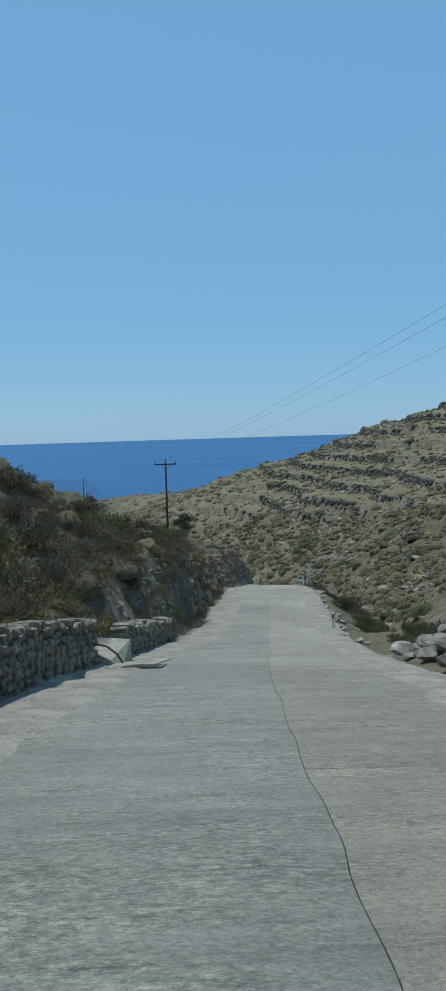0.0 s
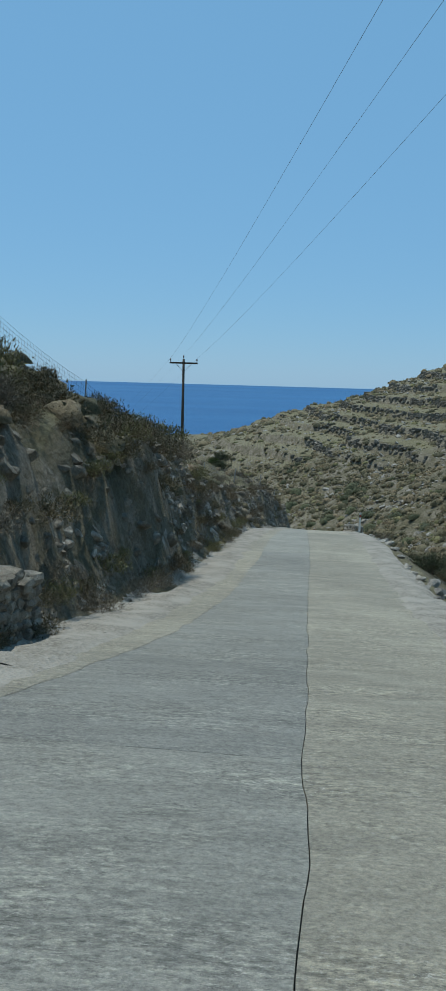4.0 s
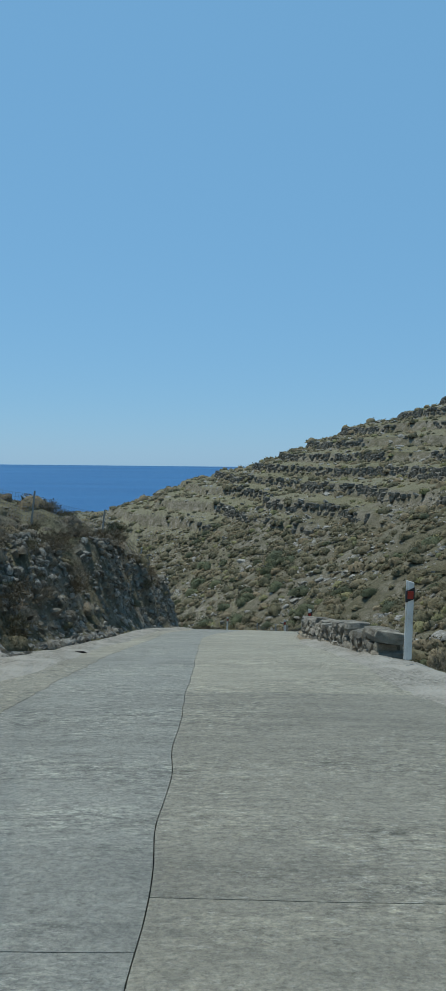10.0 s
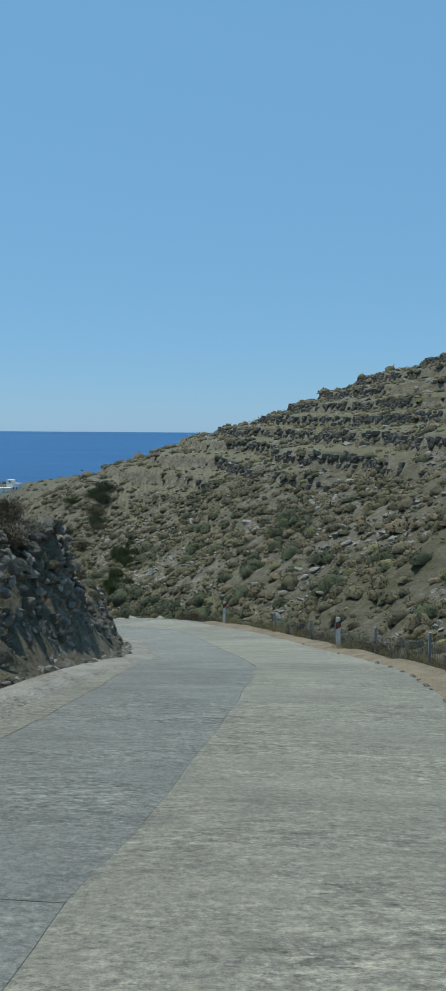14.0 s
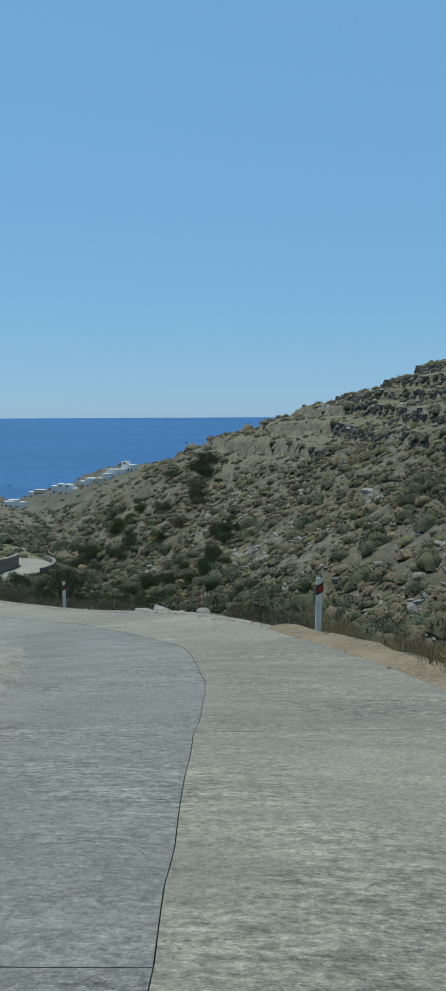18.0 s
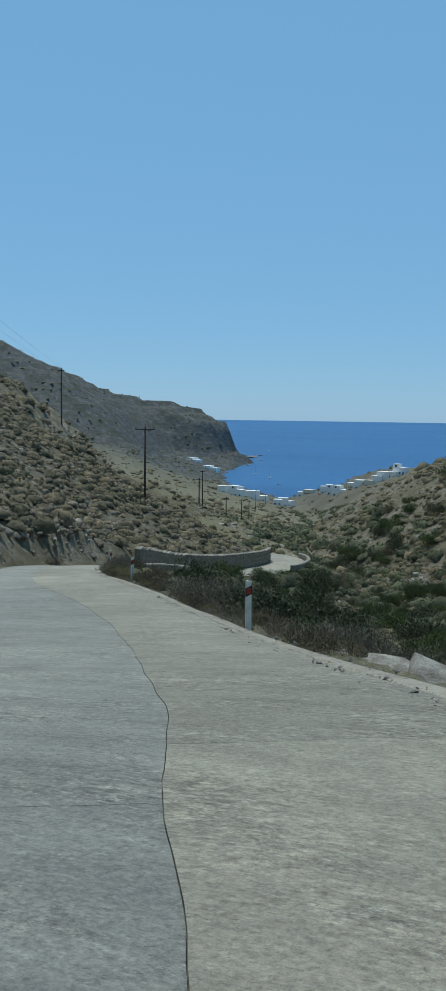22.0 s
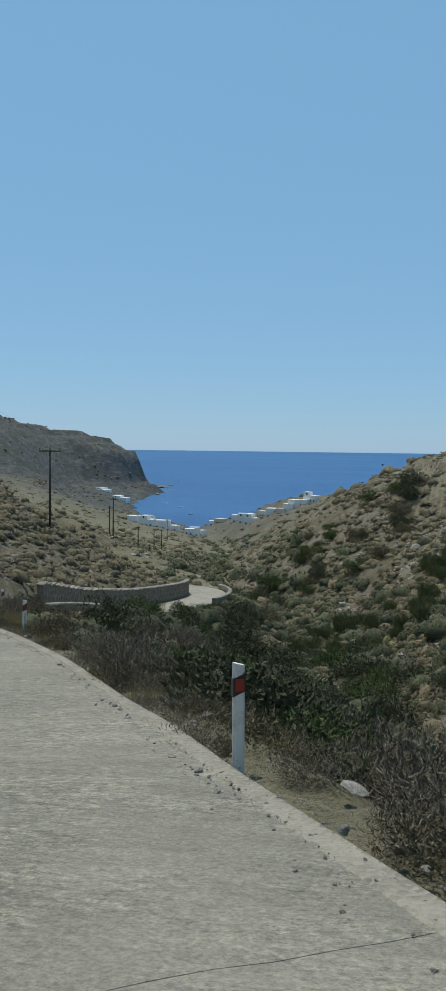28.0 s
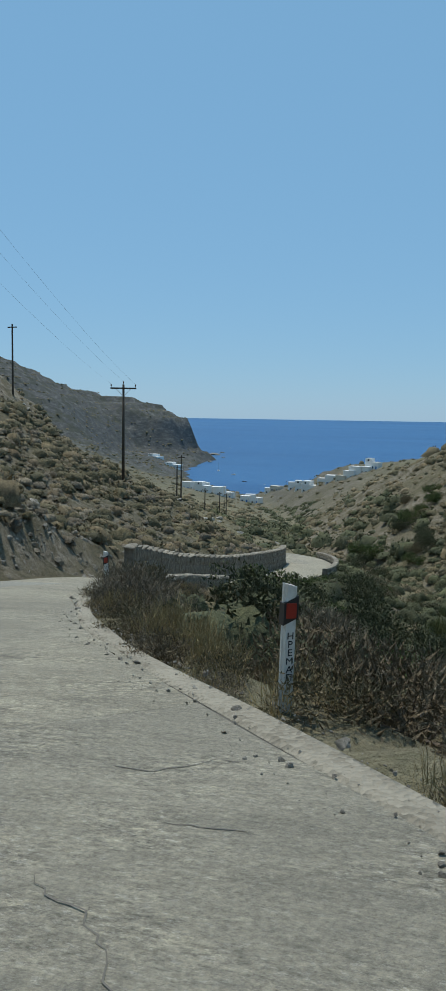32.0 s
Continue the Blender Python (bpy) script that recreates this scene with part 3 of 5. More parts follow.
def build_sea():
    rs = np.concatenate([[0], np.linspace(300, 1500, 9), np.linspace(1700, 4840, 24)])
    na = 96
    verts, faces = [(0, 60, SEA_Z)], []
    for r in rs[1:]:
        up = 52.0 * np.clip((r - 1500) / 3340, 0, 1) ** 1.35
        for k in range(na):
            a = 2 * math.pi * k / na
            verts.append((r * math.sin(a), 60 + r * math.cos(a), SEA_Z + up))
    for k in range(na):
        faces.append((0, 1 + (k + 1) % na, 1 + k))
    for j in range(len(rs) - 2):
        for k in range(na):
            a, b = 1 + j * na, 1 + (j + 1) * na
            faces.append((a + k, a + (k + 1) % na, b + (k + 1) % na, b + k))
    ob = part("water", (verts, faces), M_SEA, smooth=True)
    tagged(ob, "deep blue open sea with small ripples", "sea", kind="structure")


build_ground()
build_sea()

# ---------------------------------------------------------------- road
SEAM = [(-20, 0.4), (30, 0.35), (38, 0.15), (46, 0.05), (57, 0.0), (66, -0.2), (78, -0.35), (84, -0.1), (93, 0.0), (98, -0.25), (104, -0.15), (108, 0.1), (111, 0.4), (113, 0.15), (115, -0.05), (117, 0.2), (121, 0.35), (125, 0.3), (128, 0.1), (136, -0.7), (150, -0.3), (170, 0.0)]

SEAM_S, SEAM_O = [s_at(y) for y, _ in SEAM], [o for _, o in SEAM]


def seam_offset(s):
    return float(np.interp(s, SEAM_S, SEAM_O)) + 0.07 * (float(hash_noise(np.array(s / 0.9), np.array(1.7), 55)) - 0.5) + 0.02 * (float(hash_noise(np.array(s / 0.4), np.array(4.1), 56)) - 0.5)


def slab_mesh(name, s0, s1, left, right, mat, lift):
    """A bent concrete slab between two lengths and two side lines, with a rounded top edge."""
    n, m = max(3, int((s1 - s0) / 0.2) + 1), 9
    verts, faces = [], []
    for i in range(n):
        s = s0 + (s1 - s0) * i / (n - 1)
        a, b = left(s), right(s)
        for j in range(m):
            o = a + (b - a) * j / (m - 1)
            edge = 0.008 if i in (0, n - 1) or j in (0, m - 1) else 0.0
            crown = 0.02 * (1 - (o / HALF) ** 2)
            ragged = 0.05 * (float(hash_noise(np.array(o / 0.35), np.array(round(s, 1)), 57)) - 0.5) if i in (0, n - 1) else 0.0
            verts.append(on_road(s + ragged, o, lift - edge + crown))
    for i in range(n - 1):
        for j in range(m - 1):
            q = i * m + j
            faces.append((q, q + 1, q + m + 1, q + m))
    rim = [j for j in range(m)] + [i * m + m - 1 for i in range(1, n)] + [(n - 1) * m + j for j in range(m - 2, -1, -1)] + [i * m for i in range(n - 2, 0, -1)]
    k = len(verts)
    verts += [verts[i] - Vector((0, 0, 0.12)) for i in rim]
    for t in range(len(rim)):
        u = (t + 1) % len(rim)
        faces.append((rim[t], k + t, k + u, rim[u]))
    return mesh_of(name, [tuple(v) for v in verts], faces, mat)


OLD_S = [s_at(y) for y in (20, 34, 84, 99)]
LEFT_JOINTS = [s_at(y) for y in (89.6, 95.0, 101.2, 107.2, 110.9, 117.8, 124.4, 130.0)]
RIGHT_JOINTS = [s_at(y) for y in (93.2, 98.5, 104.2, 110.5, 115.8, 120.9, 126.9, 131.4, 135.6)]


def next_joint(s, joints, usual):
    """The length of the slab that starts at s: to the next joint that can be seen, or the usual one."""
    ahead = [j - s for j in joints if j - s > 1.2]
    return ahead[0] if ahead and ahead[0] < usual + 1.8 else usual


def build_road():
    end = SLEN[-1]
    n = int(end / 1.0)
    verts, faces = [], []
    for i in range(n + 1):
        s = end * i / n
        for o in (-HALF - 0.1, HALF + 0.1):
            verts.append(on_road(s, o, -0.022))
    for i in range(n):
        faces.append((2 * i, 2 * i + 1, 2 * i + 3, 2 * i + 2))
    road = part("road", ([tuple(v) for v in verts], faces), M_JOINT)
    tagged(road, "narrow steep concrete road with cracked slabs and joints", "road", kind="structure")
    gap = 0.0032

    def edge_left(s):
        return -HALF + 0.14 * (float(hash_noise(np.array(s / 2.1), np.array(3.7), 50)) - 0.5)

    def old_edge(s):
        return float(np.interp(s, OLD_S, [-2.95, -1.95, -1.95, -2.95])) + 0.2 * (float(hash_noise(np.array(s / 6.0), np.array(2.3), 58)) - 0.5) + 0.1 * (float(hash_noise(np.array(s / 0.3), np.array(2.3), 59)) - 0.5)

    def edge_right(s):
        return HALF + 0.22 * (float(hash_noise(np.array(s / 1.7), np.array(8.2), 51)) - 0.5)

    s, k = 0.0, 0
    while s < end - 3:
        length = next_joint(s, LEFT_JOINTS, 4.4 + 1.1 * (k % 3) + 0.4 * random.random())
        dark = s < s_at(152)
        if s_at(20) < s < s_at(99):
            part("slab", slab_mesh("slab", s + gap, min(s + length, end) - gap, edge_left, lambda v: old_edge(v) - 0.003, M_CONC, 0.002), M_CONC, road)
            part("slab", slab_mesh("slab", s + gap, min(s + length, end) - gap, lambda v: old_edge(v) + 0.001, lambda v: seam_offset(v) - gap, M_CONC_DARK, 0.0), M_CONC, road)
        else:
            part("slab", slab_mesh("slab", s + gap, min(s + length, end) - gap, edge_left, lambda v: seam_offset(v) - gap, M_CONC_DARK if dark else M_CONC, 0.0), M_CONC, road)
        s += length
        k += 1
    s, k = 2.1, 0
    while s < end - 3:
        length = next_joint(s, RIGHT_JOINTS, 4.0 + 1.3 * (k % 2) + 0.6 * random.random())
        part("slab", slab_mesh("slab", s + gap, min(s + length, end) - gap, lambda v: seam_offset(v) + gap, edge_right, M_CONC, 0.004), M_CONC, road)
        s += length
        k += 1


def verge(name, s0, s1, side, width, mat, label, seed, lap=0.30, heap=0.09):
    """A ragged strip of gravel along one edge of the road."""
    n, m = int((s1 - s0) / 0.28), 7
    verts, faces = [], []
    for i in range(n + 1):
        s = s0 + (s1 - s0) * i / n
        inner = HALF - lap - 1.3 * lap * float(hash_noise(np.array(s / 1.3), np.array(seed + 0.5), seed)) - 0.7 * lap * float(hash_noise(np.array(s / 0.35), np.array(seed + 1.5), seed))
        outer = HALF + width * (0.75 + 0.5 * float(hash_noise(np.array(s / 2.7), np.array(seed + 5.5), seed)))
        for j in range(m):
            u = j / (m - 1)
            o = side * (inner + (outer - inner) * u)
            p = on_road(s, o)
            lift = 0.012 + heap * math.sin(math.pi * u) * float(hash_noise(np.array(s / 0.8), np.array(j * 1.7), seed + 2)) - (0.10 if j == m - 1 else 0.0)
            if abs(o) > HALF + 0.5:
                p.z = max(p.z - 0.1, z_at(p.x, p.y)) + 0.03
            else:
                p.z += lift - (0.03 if j == 0 else 0.0)
            verts.append(tuple(p))
    for i in range(n):
        for j in range(m - 1):
            q = i * m + j
            faces.append((q, q + 1, q + m + 1, q + m) if side > 0 else (q + 1, q, q + m, q + m + 1))
    ob = part(name, (verts, faces), mat, smooth=True)
    tagged(ob, label, "verge", kind="structure")


build_road()
verge("verge_left_upper", s_at(-20), s_at(30), -1, 1.0, M_GRAVEL, "pale limestone gravel along the road edge", 60)
verge("verge_left_cut", s_at(29), s_at(72), -1, 1.1, M_GRAVEL, "loose pale gravel under the rock cutting", 61)
verge("verge_left_bend", s_at(72), s_at(120), -1, 0.35, M_GRAVEL, "pale gravel and scree at the foot of the rock", 62)
verge("verge_right_upper", s_at(-20), s_at(78), 1, 0.7, M_GRAVEL, "pale stony road shoulder", 63)
verge("verge_right_bend", s_at(78), s_at(112), 1, 0.75, M_DRYVERGE, "dry orange grassy shoulder outside the bend", 64, 0.12)
verge("verge_right_lower", s_at(112), s_at(152), 1, 0.25, M_EDGE, "pale crumbled edge of the concrete", 65, 0.02, 0.0)

# ---------------------------------------------------------------- scrub


def tuft(n, size, spread_r, height, blade, seed):
    """Verts and quads of a shrub: many small leaf blades filling a low dome."""
    g = np.random.default_rng(seed)
    a = g.uniform(0, 2 * math.pi, n)
    el = np.arcsin(g.uniform(0.0, 1.0, n) ** 0.9)
    rad = g.uniform(0.8, 1.06, n) * (0.8 + 0.35 * np.sin(3 * a + seed) * np.cos(el))
    c = np.stack([np.cos(a) * np.cos(el) * spread_r, np.sin(a) * np.cos(el) * spread_r, np.sin(el) * height], 1) * rad[:, None] * size
    out = c / (np.linalg.norm(c, axis=1)[:, None] + 1e-6)
    t = np.cross(out, g.normal(size=(n, 3)))
    t /= np.linalg.norm(t, axis=1)[:, None] + 1e-6
    u = out * 0.55 + g.normal(size=(n, 3)) * 0.45
    u /= np.linalg.norm(u, axis=1)[:, None] + 1e-6
    w = blade * size * g.uniform(0.6, 1.3, n)[:, None]
    v = np.stack([c - t * w * 0.5, c + t * w * 0.5, c + u * w * 1.4], 1)
    return v.reshape(-1, 3), np.arange(3 * n).reshape(n, 3)


def dome(size, spread_r, height, seed, rings=4, seg=9):
    """The lumpy, twiggy core of a shrub."""
    g = np.random.default_rng(seed)
    verts, faces = [], []
    for i in range(rings):
        el = i / rings * math.pi / 2
        for k in range(seg):
            a = 2 * math.pi * (k + 0.5 * i) / seg
            r = size * (0.80 + 0.28 * math.sin(3 * a + seed) * math.cos(el) + 0.14 * g.uniform(-1, 1))
            verts.append((math.cos(a) * math.cos(el) * spread_r * r, math.sin(a) * math.cos(el) * spread_r * r, math.sin(el) * height * r - 0.06 * size))
    verts.append((0, 0, height * size * 0.8))
    for i in range(rings - 1):
        for k in range(seg):
            q, r, l = i * seg, (i + 1) * seg, (k + 1) % seg
            faces += [(q + k, q + l, r + k), (q + l, r + l, r + k)]
    faces += [((rings - 1) * seg + k, (rings - 1) * seg + (k + 1) % seg, rings * seg) for k in range(seg)]
    return np.array(verts), np.array(faces)


def scatter(name, label, xr, yr, count, smin, smax, mat, keep, blades=44, blade=0.15, seed=1, category="scrub"):
    """Shrubs strewn over a stretch of hillside, as one mesh of stuff."""
    g = np.random.default_rng(seed)
    temps = []
    for k in range(5):
        v1, f1 = tuft(blades, 1.0, 1.0, 0.75 + 0.1 * k, blade, seed * 10 + k)
        v2, f2 = dome(0.88, 1.0, 0.75 + 0.1 * k, seed * 10 + k, *((3, 7) if blades < 20 else (4, 9)))
        temps.append((np.concatenate([v2, v1]), np.concatenate([f2, f1 + len(v2)])))
    x, y = g.uniform(*xr, count), g.uniform(*yr, count)
    ok = keep(x, y, g.uniform(0, 1, count))
    x, y = x[ok], y[ok]
    z = ground(x, y)
    vs, fs, k = [], [], 0
    for i in range(len(x)):
        v, f = temps[g.integers(5)]
        a, sc = g.uniform(0, 6.28), smin + (smax - smin) * g.uniform() ** 2.2
        ca, sa = math.cos(a) * sc, math.sin(a) * sc
        w = np.stack([v[:, 0] * ca - v[:, 1] * sa + x[i], v[:, 0] * sa + v[:, 1] * ca + y[i], v[:, 2] * sc * g.uniform(0.7, 1.1) + z[i] - 0.08 * sc], 1)
        vs.append(w)
        fs.append(f + k)
        k += len(w)
    ob = part(name, (np.concatenate(vs), np.concatenate(fs)), mat, smooth=True)
    tagged(ob, label, category, kind="stuff")
    return ob


def clear_of_road(x, y, margin):
    r, _, _ = road_frame(x, y)
    return np.abs(r) > HALF + margin


def right_hill(x, y, u):
    xv = np.interp(y, VALLEY[:, 1], VALLEY[:, 0])
    thin = np.where(x - xv > 36, 0.4, 1.0)
    return (x > xv - 2) & clear_of_road(x, y, 2.5) & (u < thin * (0.2 + 1.0 * hash_noise(x / 9, y / 9, 70)))


def left_hill(x, y, u):
    xv = np.interp(y, VALLEY[:, 1], VALLEY[:, 0])
    r, _, _ = road_frame(x, y)
    return (x < xv) & (r < -HALF - 2.0) & (u < 0.25 + 0.95 * hash_noise(x / 8, y / 8, 71))


def far_land(x, y, u):
    return (coast_distance(x, y) > 6) & clear_of_road(x, y, 4) & (u < 0.2 + hash_noise(x / 30, y / 30, 72))


scatter("hillside_scrub", "low grey-green thorny scrub over the terraced hillside", (-25, 90), (95, 320), 8500, 0.3, 1.4, M_SCRUB, right_hill, blades=32, seed=11)
scatter("hillside_scrub", "dry olive and ochre scrub over the terraced hillside", (-10, 90), (60, 320), 2600, 0.3, 1.2, M_OLIVE, right_hill, seed=12)
scatter("hillside_scrub", "dark green bushes along the gully side", (-5, 60), (90, 260), 620, 0.7, 2.2, M_GREEN, lambda x, y, u: right_hill(x, y, u * 1.4 + 0.02 * np.maximum(x - np.interp(y, VALLEY[:, 1], VALLEY[:, 0]) - 14, 0)), blades=420, blade=0.065, seed=13)
scatter("gully_scrub", "dense dark thorn scrub on the rocky side of the gully", (-25, 60), (92, 260), 7000, 0.3, 1.15, M_SCRUB, lambda x, y, u: (x - np.interp(y, VALLEY[:, 1], VALLEY[:, 0]) < 40) & right_hill(x, y, u), blades=64, blade=0.17, seed=24)
scatter("hillside_scrub", "low grey-green scrub over the lower end of the hill", (-75, 70), (225, 430), 5200, 0.35, 1.5, M_SCRUB, right_hill, blades=24, blade=0.13, seed=21)
scatter("slope_scrub", "dense low scrub over the long valley slope", (-190, -22), (150, 400), 15000, 0.3, 1.3, M_SCRUB, left_hill, blades=22, blade=0.20, seed=22)
scatter("slope_scrub", "brown dry cushions over the long valley slope", (-150, -22), (150, 320), 3200, 0.3, 0.9, M_BROWN, left_hill, blades=16, blade=0.17, seed=23)
scatter("slope_scrub", "grey-green scrub on the slope above the road", (-90, -2), (-10, 200), 4600, 0.3, 1.05, M_SCRUB, left_hill, blades=40, blade=0.12, seed=14)
scatter("slope_scrub", "dry brown scrub on the slope above the road", (-90, -2), (0, 200), 2000, 0.25, 0.8, M_BROWN, left_hill, blades=40, blade=0.12, seed=15)

scatter("slope_scrub", "low grey-brown thorn cushions above the lower bend", (-75, -10), (135, 230), 4200, 0.3, 0.8, M_GREY, left_hill, blades=36, blade=0.13, seed=31)
scatter("slope_scrub", "dark small shrubs above the lower bend", (-75, -10), (130, 230), 2600, 0.35, 1.0, M_SCRUB, left_hill, blades=44, blade=0.13, seed=32)

scatter("valley_scrub", "low mixed scrub over the floor of the valley", (-150, -22), (190, 480), 7000, 0.4, 1.5, M_SCRUB, lambda x, y, u: clear_of_road(x, y, 2.5) & (u < 0.3 + 0.9 * hash_noise(x / 9, y / 9, 79)), blades=14, blade=0.14, seed=36)


def cutting_top(x, y, u):
    """A strip along the brow of the cutting."""
    r, _, _ = road_frame(x, y)
    return (r < -HALF - 0.9) & (r > -HALF - 3.4) & (u < 0.35 + 0.8 * hash_noise(x / 3, y / 3, 78))


scatter("brow_scrub", "grey-brown wiry scrub hanging over the brow of the cutting", (-8, 12), (66, 118), 1500, 0.22, 0.5, M_GREY, cutting_top, blades=90, blade=0.09, seed=33)
scatter("brow_scrub", "olive wiry scrub on the brow of the cutting", (-8, 12), (66, 118), 600, 0.22, 0.55, M_SCRUB, cutting_top, blades=90, blade=0.09, seed=34)


def gully_floor(x, y, u):
    """Right of the lower road and down to the bed of the gully."""
    r, _, _ = road_frame(x, y)
    xv = np.interp(y, VALLEY[:, 1], VALLEY[:, 0])
    return (r > HALF + 1.2) & (x < xv + 9) & (u < 0.35 + 0.8 * hash_noise(x / 7, y / 7, 75))


scatter("gully_bushes", "dense dark evergreen bushes filling the gully", (-34, 14), (136, 236), 1500, 0.7, 2.1, M_GREEN, gully_floor, blades=360, blade=0.07, seed=26)
scatter("gully_bushes", "grey-green scrub between the gully bushes", (-34, 14), (128, 240), 1500, 0.4, 1.2, M_SCRUB, gully_floor, blades=60, blade=0.16, seed=27)


def terrace_walls(x, y, u):
    """Only on and just under the risers of the terraced hill."""
    phase = terrace_phase(x, y)
    return (phase > 0.70) & (phase < 0.9) & clear_of_road(x, y, 6.0) & (u < 0.1 + 0.9 * hash_noise(x / 12, y / 12, 74))


scatter("terrace_scrub", "rows of dark thorny scrub along the old terrace walls", (-5, 100), (95, 320), 9500, 0.25, 0.7, M_SCRUB, terrace_walls, blades=18, blade=0.16, seed=18)
scatter("far_scrub", "distant dark scrub dotting the valley and headland", (-700, 250), (290, 1500), 19000, 0.8, 3.0, M_SCRUB, far_land, blades=8, blade=0.16, seed=16)
scatter("valley_bushes", "dark green bushes filling the valley bottom", (-200, 5), (235, 640), 5200, 0.9, 2.8, M_GREEN, lambda x, y, u: (np.abs(x - np.interp(y, VALLEY[:, 1], VALLEY[:, 0])) < 6 + 16 * hash_noise(x / 20, y / 20, 73)) & clear_of_road(x, y, 2.5), blades=60, blade=0.14, seed=17)

# ---------------------------------------------------------------- road posts


def delineator(at, leaning=0.0, label="white plastic road marker post with a red reflector"):
    post = thing("marker_post", label, "marker post", "marker posts along the road", at @ pose(0, 0, 0, 0, leaning, 0) @ Matrix.Diagonal((1, 1, 0.9, 1)))
    h, w, d = 1.08, 0.058, 0.032
    bm = bmesh.new()
    bmesh.ops.create_cube(bm, size=1, matrix=Matrix.Translation((0, 0, h / 2 - 0.1)) @ Matrix.Diagonal((2 * w, 2 * d, h + 0.2, 1)))
    for v in bm.verts:
        if v.co.z > 0.5:
            v.co.z += 0.018 if v.co.x < 0 else -0.018
    bmesh.ops.bevel(bm, geom=[e for e in bm.edges if abs((e.verts[0].co - e.verts[1].co).z) > 0.5], offset=0.022, segments=3, affect="EDGES")
    part("body", bm, M_POSTW, post, smooth=False)
    band = [(-w - 0.004, -d - 0.004, 0.74), (w + 0.004, -d - 0.004, 0.80), (w + 0.004, -d - 0.004, 0.99), (-w - 0.004, -d - 0.004, 0.93)]
    band += [(x, d + 0.004, z) for x, _, z in band]
    part("band", (band, [(0, 1, 2, 3), (7, 6, 5, 4), (0, 4, 5, 1), (2, 6, 7, 3), (1, 5, 6, 2), (4, 0, 3, 7)]), M_POSTB, post, "black slanted band")
    part("reflector", box(-0.043, 0.043, -d - 0.014, -d - 0.002, 0.80, 0.93, 0.004), M_RED, post, "red reflector plate")
    return post


def on_edge(y, side):
    s = s_at(y)
    p = on_road(s, side)
    p.z = z_at(p.x, p.y) if abs(side) > HALF + 0.5 else p.z
    return p, road_turn(s)


POSTS = [(5.1, 38.6), (6.6, 69.5), (7.45, 83.6), (8.75, 99.8), (6.45, 112.7), (-2.15, 125.7), (-12.15, 137.75), (-19.65, 147.9), (-26.95, 180.9), (-27.3, 187.4)]
for px, py in POSTS:
    i = int(np.argmin(np.hypot(LINE[:, 0] - px, LINE[:, 1] - py)))
    delineator(pose(px, py, max(z_at(px, py), LINE[i, 2] - 0.08) + (0.38 if 69 < py < 70 else 0.0), 0, 0, road_turn(SLEN[i])), random.uniform(-2, 2))

# ---------------------------------------------------------------- power line


def utility_pole(x, y, top, height, turn, arm=2.4, label="dark wooden power pole with a crossarm and insulators"):
    base = top - height
    pole = thing("utility_pole", label, "utility pole", "power line poles", pose(x, y, base, 0, 0, turn))
    part("shaft", tube([(0, 0, -0.6), (0, 0, height * 0.5), (0, 0, height)], [0.15, 0.125, 0.10], 10), M_POLE, pole, smooth=True)
    part("crossarm", box(-arm / 2, arm / 2, -0.16, -0.06, height - 0.42, height - 0.28, 0.01), M_POLE, pole)
    for sx in (-1, 1):
        part("brace", tube([(0, -0.08, height - 1.1), (sx * arm * 0.28, -0.11, height - 0.4)], 0.02, 6), M_STEEL, pole)
    for ox in (-arm / 2 + 0.08, 0.0, arm / 2 - 0.08):
        z = height - 0.28 if ox else height
        part("insulator", tube([(ox, -0.11 if ox else 0, z), (ox, -0.11 if ox else 0, z + 0.10), (ox, -0.11 if ox else 0, z + 0.12), (ox, -0.11 if ox else 0, z + 0.28), (ox, -0.11 if ox else 0, z + 0.30)], [0.02, 0.02, 0.06, 0.05, 0.02], 8), M_INSUL, pole)
    return pole


def arm_ends(x, y, top, turn, arm=2.4):
    m = pose(x, y, top, 0, 0, turn)
    return [m @ Vector((o, 0, 0.02 if o else 0.3)) for o in (-arm / 2 + 0.08, 0.0, arm / 2 - 0.08)]


def wires(name, a, b, sag, label):
    line = thing(name, label, "power line")
    for p, q in zip(a, b):
        pts = [p.lerp(q, u) - Vector((0, 0, sag * 4 * u * (1 - u))) for u in (k / 24 for k in range(25))]
        part("conductor", tube(pts, 0.004, 5), M_WIRE, line)
    return line

P1 = (-6.54, 89.9, -3.1, 12)
utility_pole(P1[0], P1[1], P1[2], 9.5, P1[3])
P0 = (14.0, -22.0, 8.0, 8)
utility_pole(P0[0], P0[1], P0[2], 8.0 - z_at(14.0, -22.0), P0[3])
wires("power_line", arm_ends(*P0), arm_ends(*P1), 1.2, "three thin dark power cables over the road")
P2 = (-47.4, 198.3, -22.6, 25)
utility_pole(P2[0], P2[1], P2[2], P2[2] - z_at(P2[0], P2[1]), P2[3])
wires("power_line", arm_ends(*P1), arm_ends(*P2), 2.5, "three thin dark power cables over the slope")

# ---------------------------------------------------------------- stones, rocks and walls


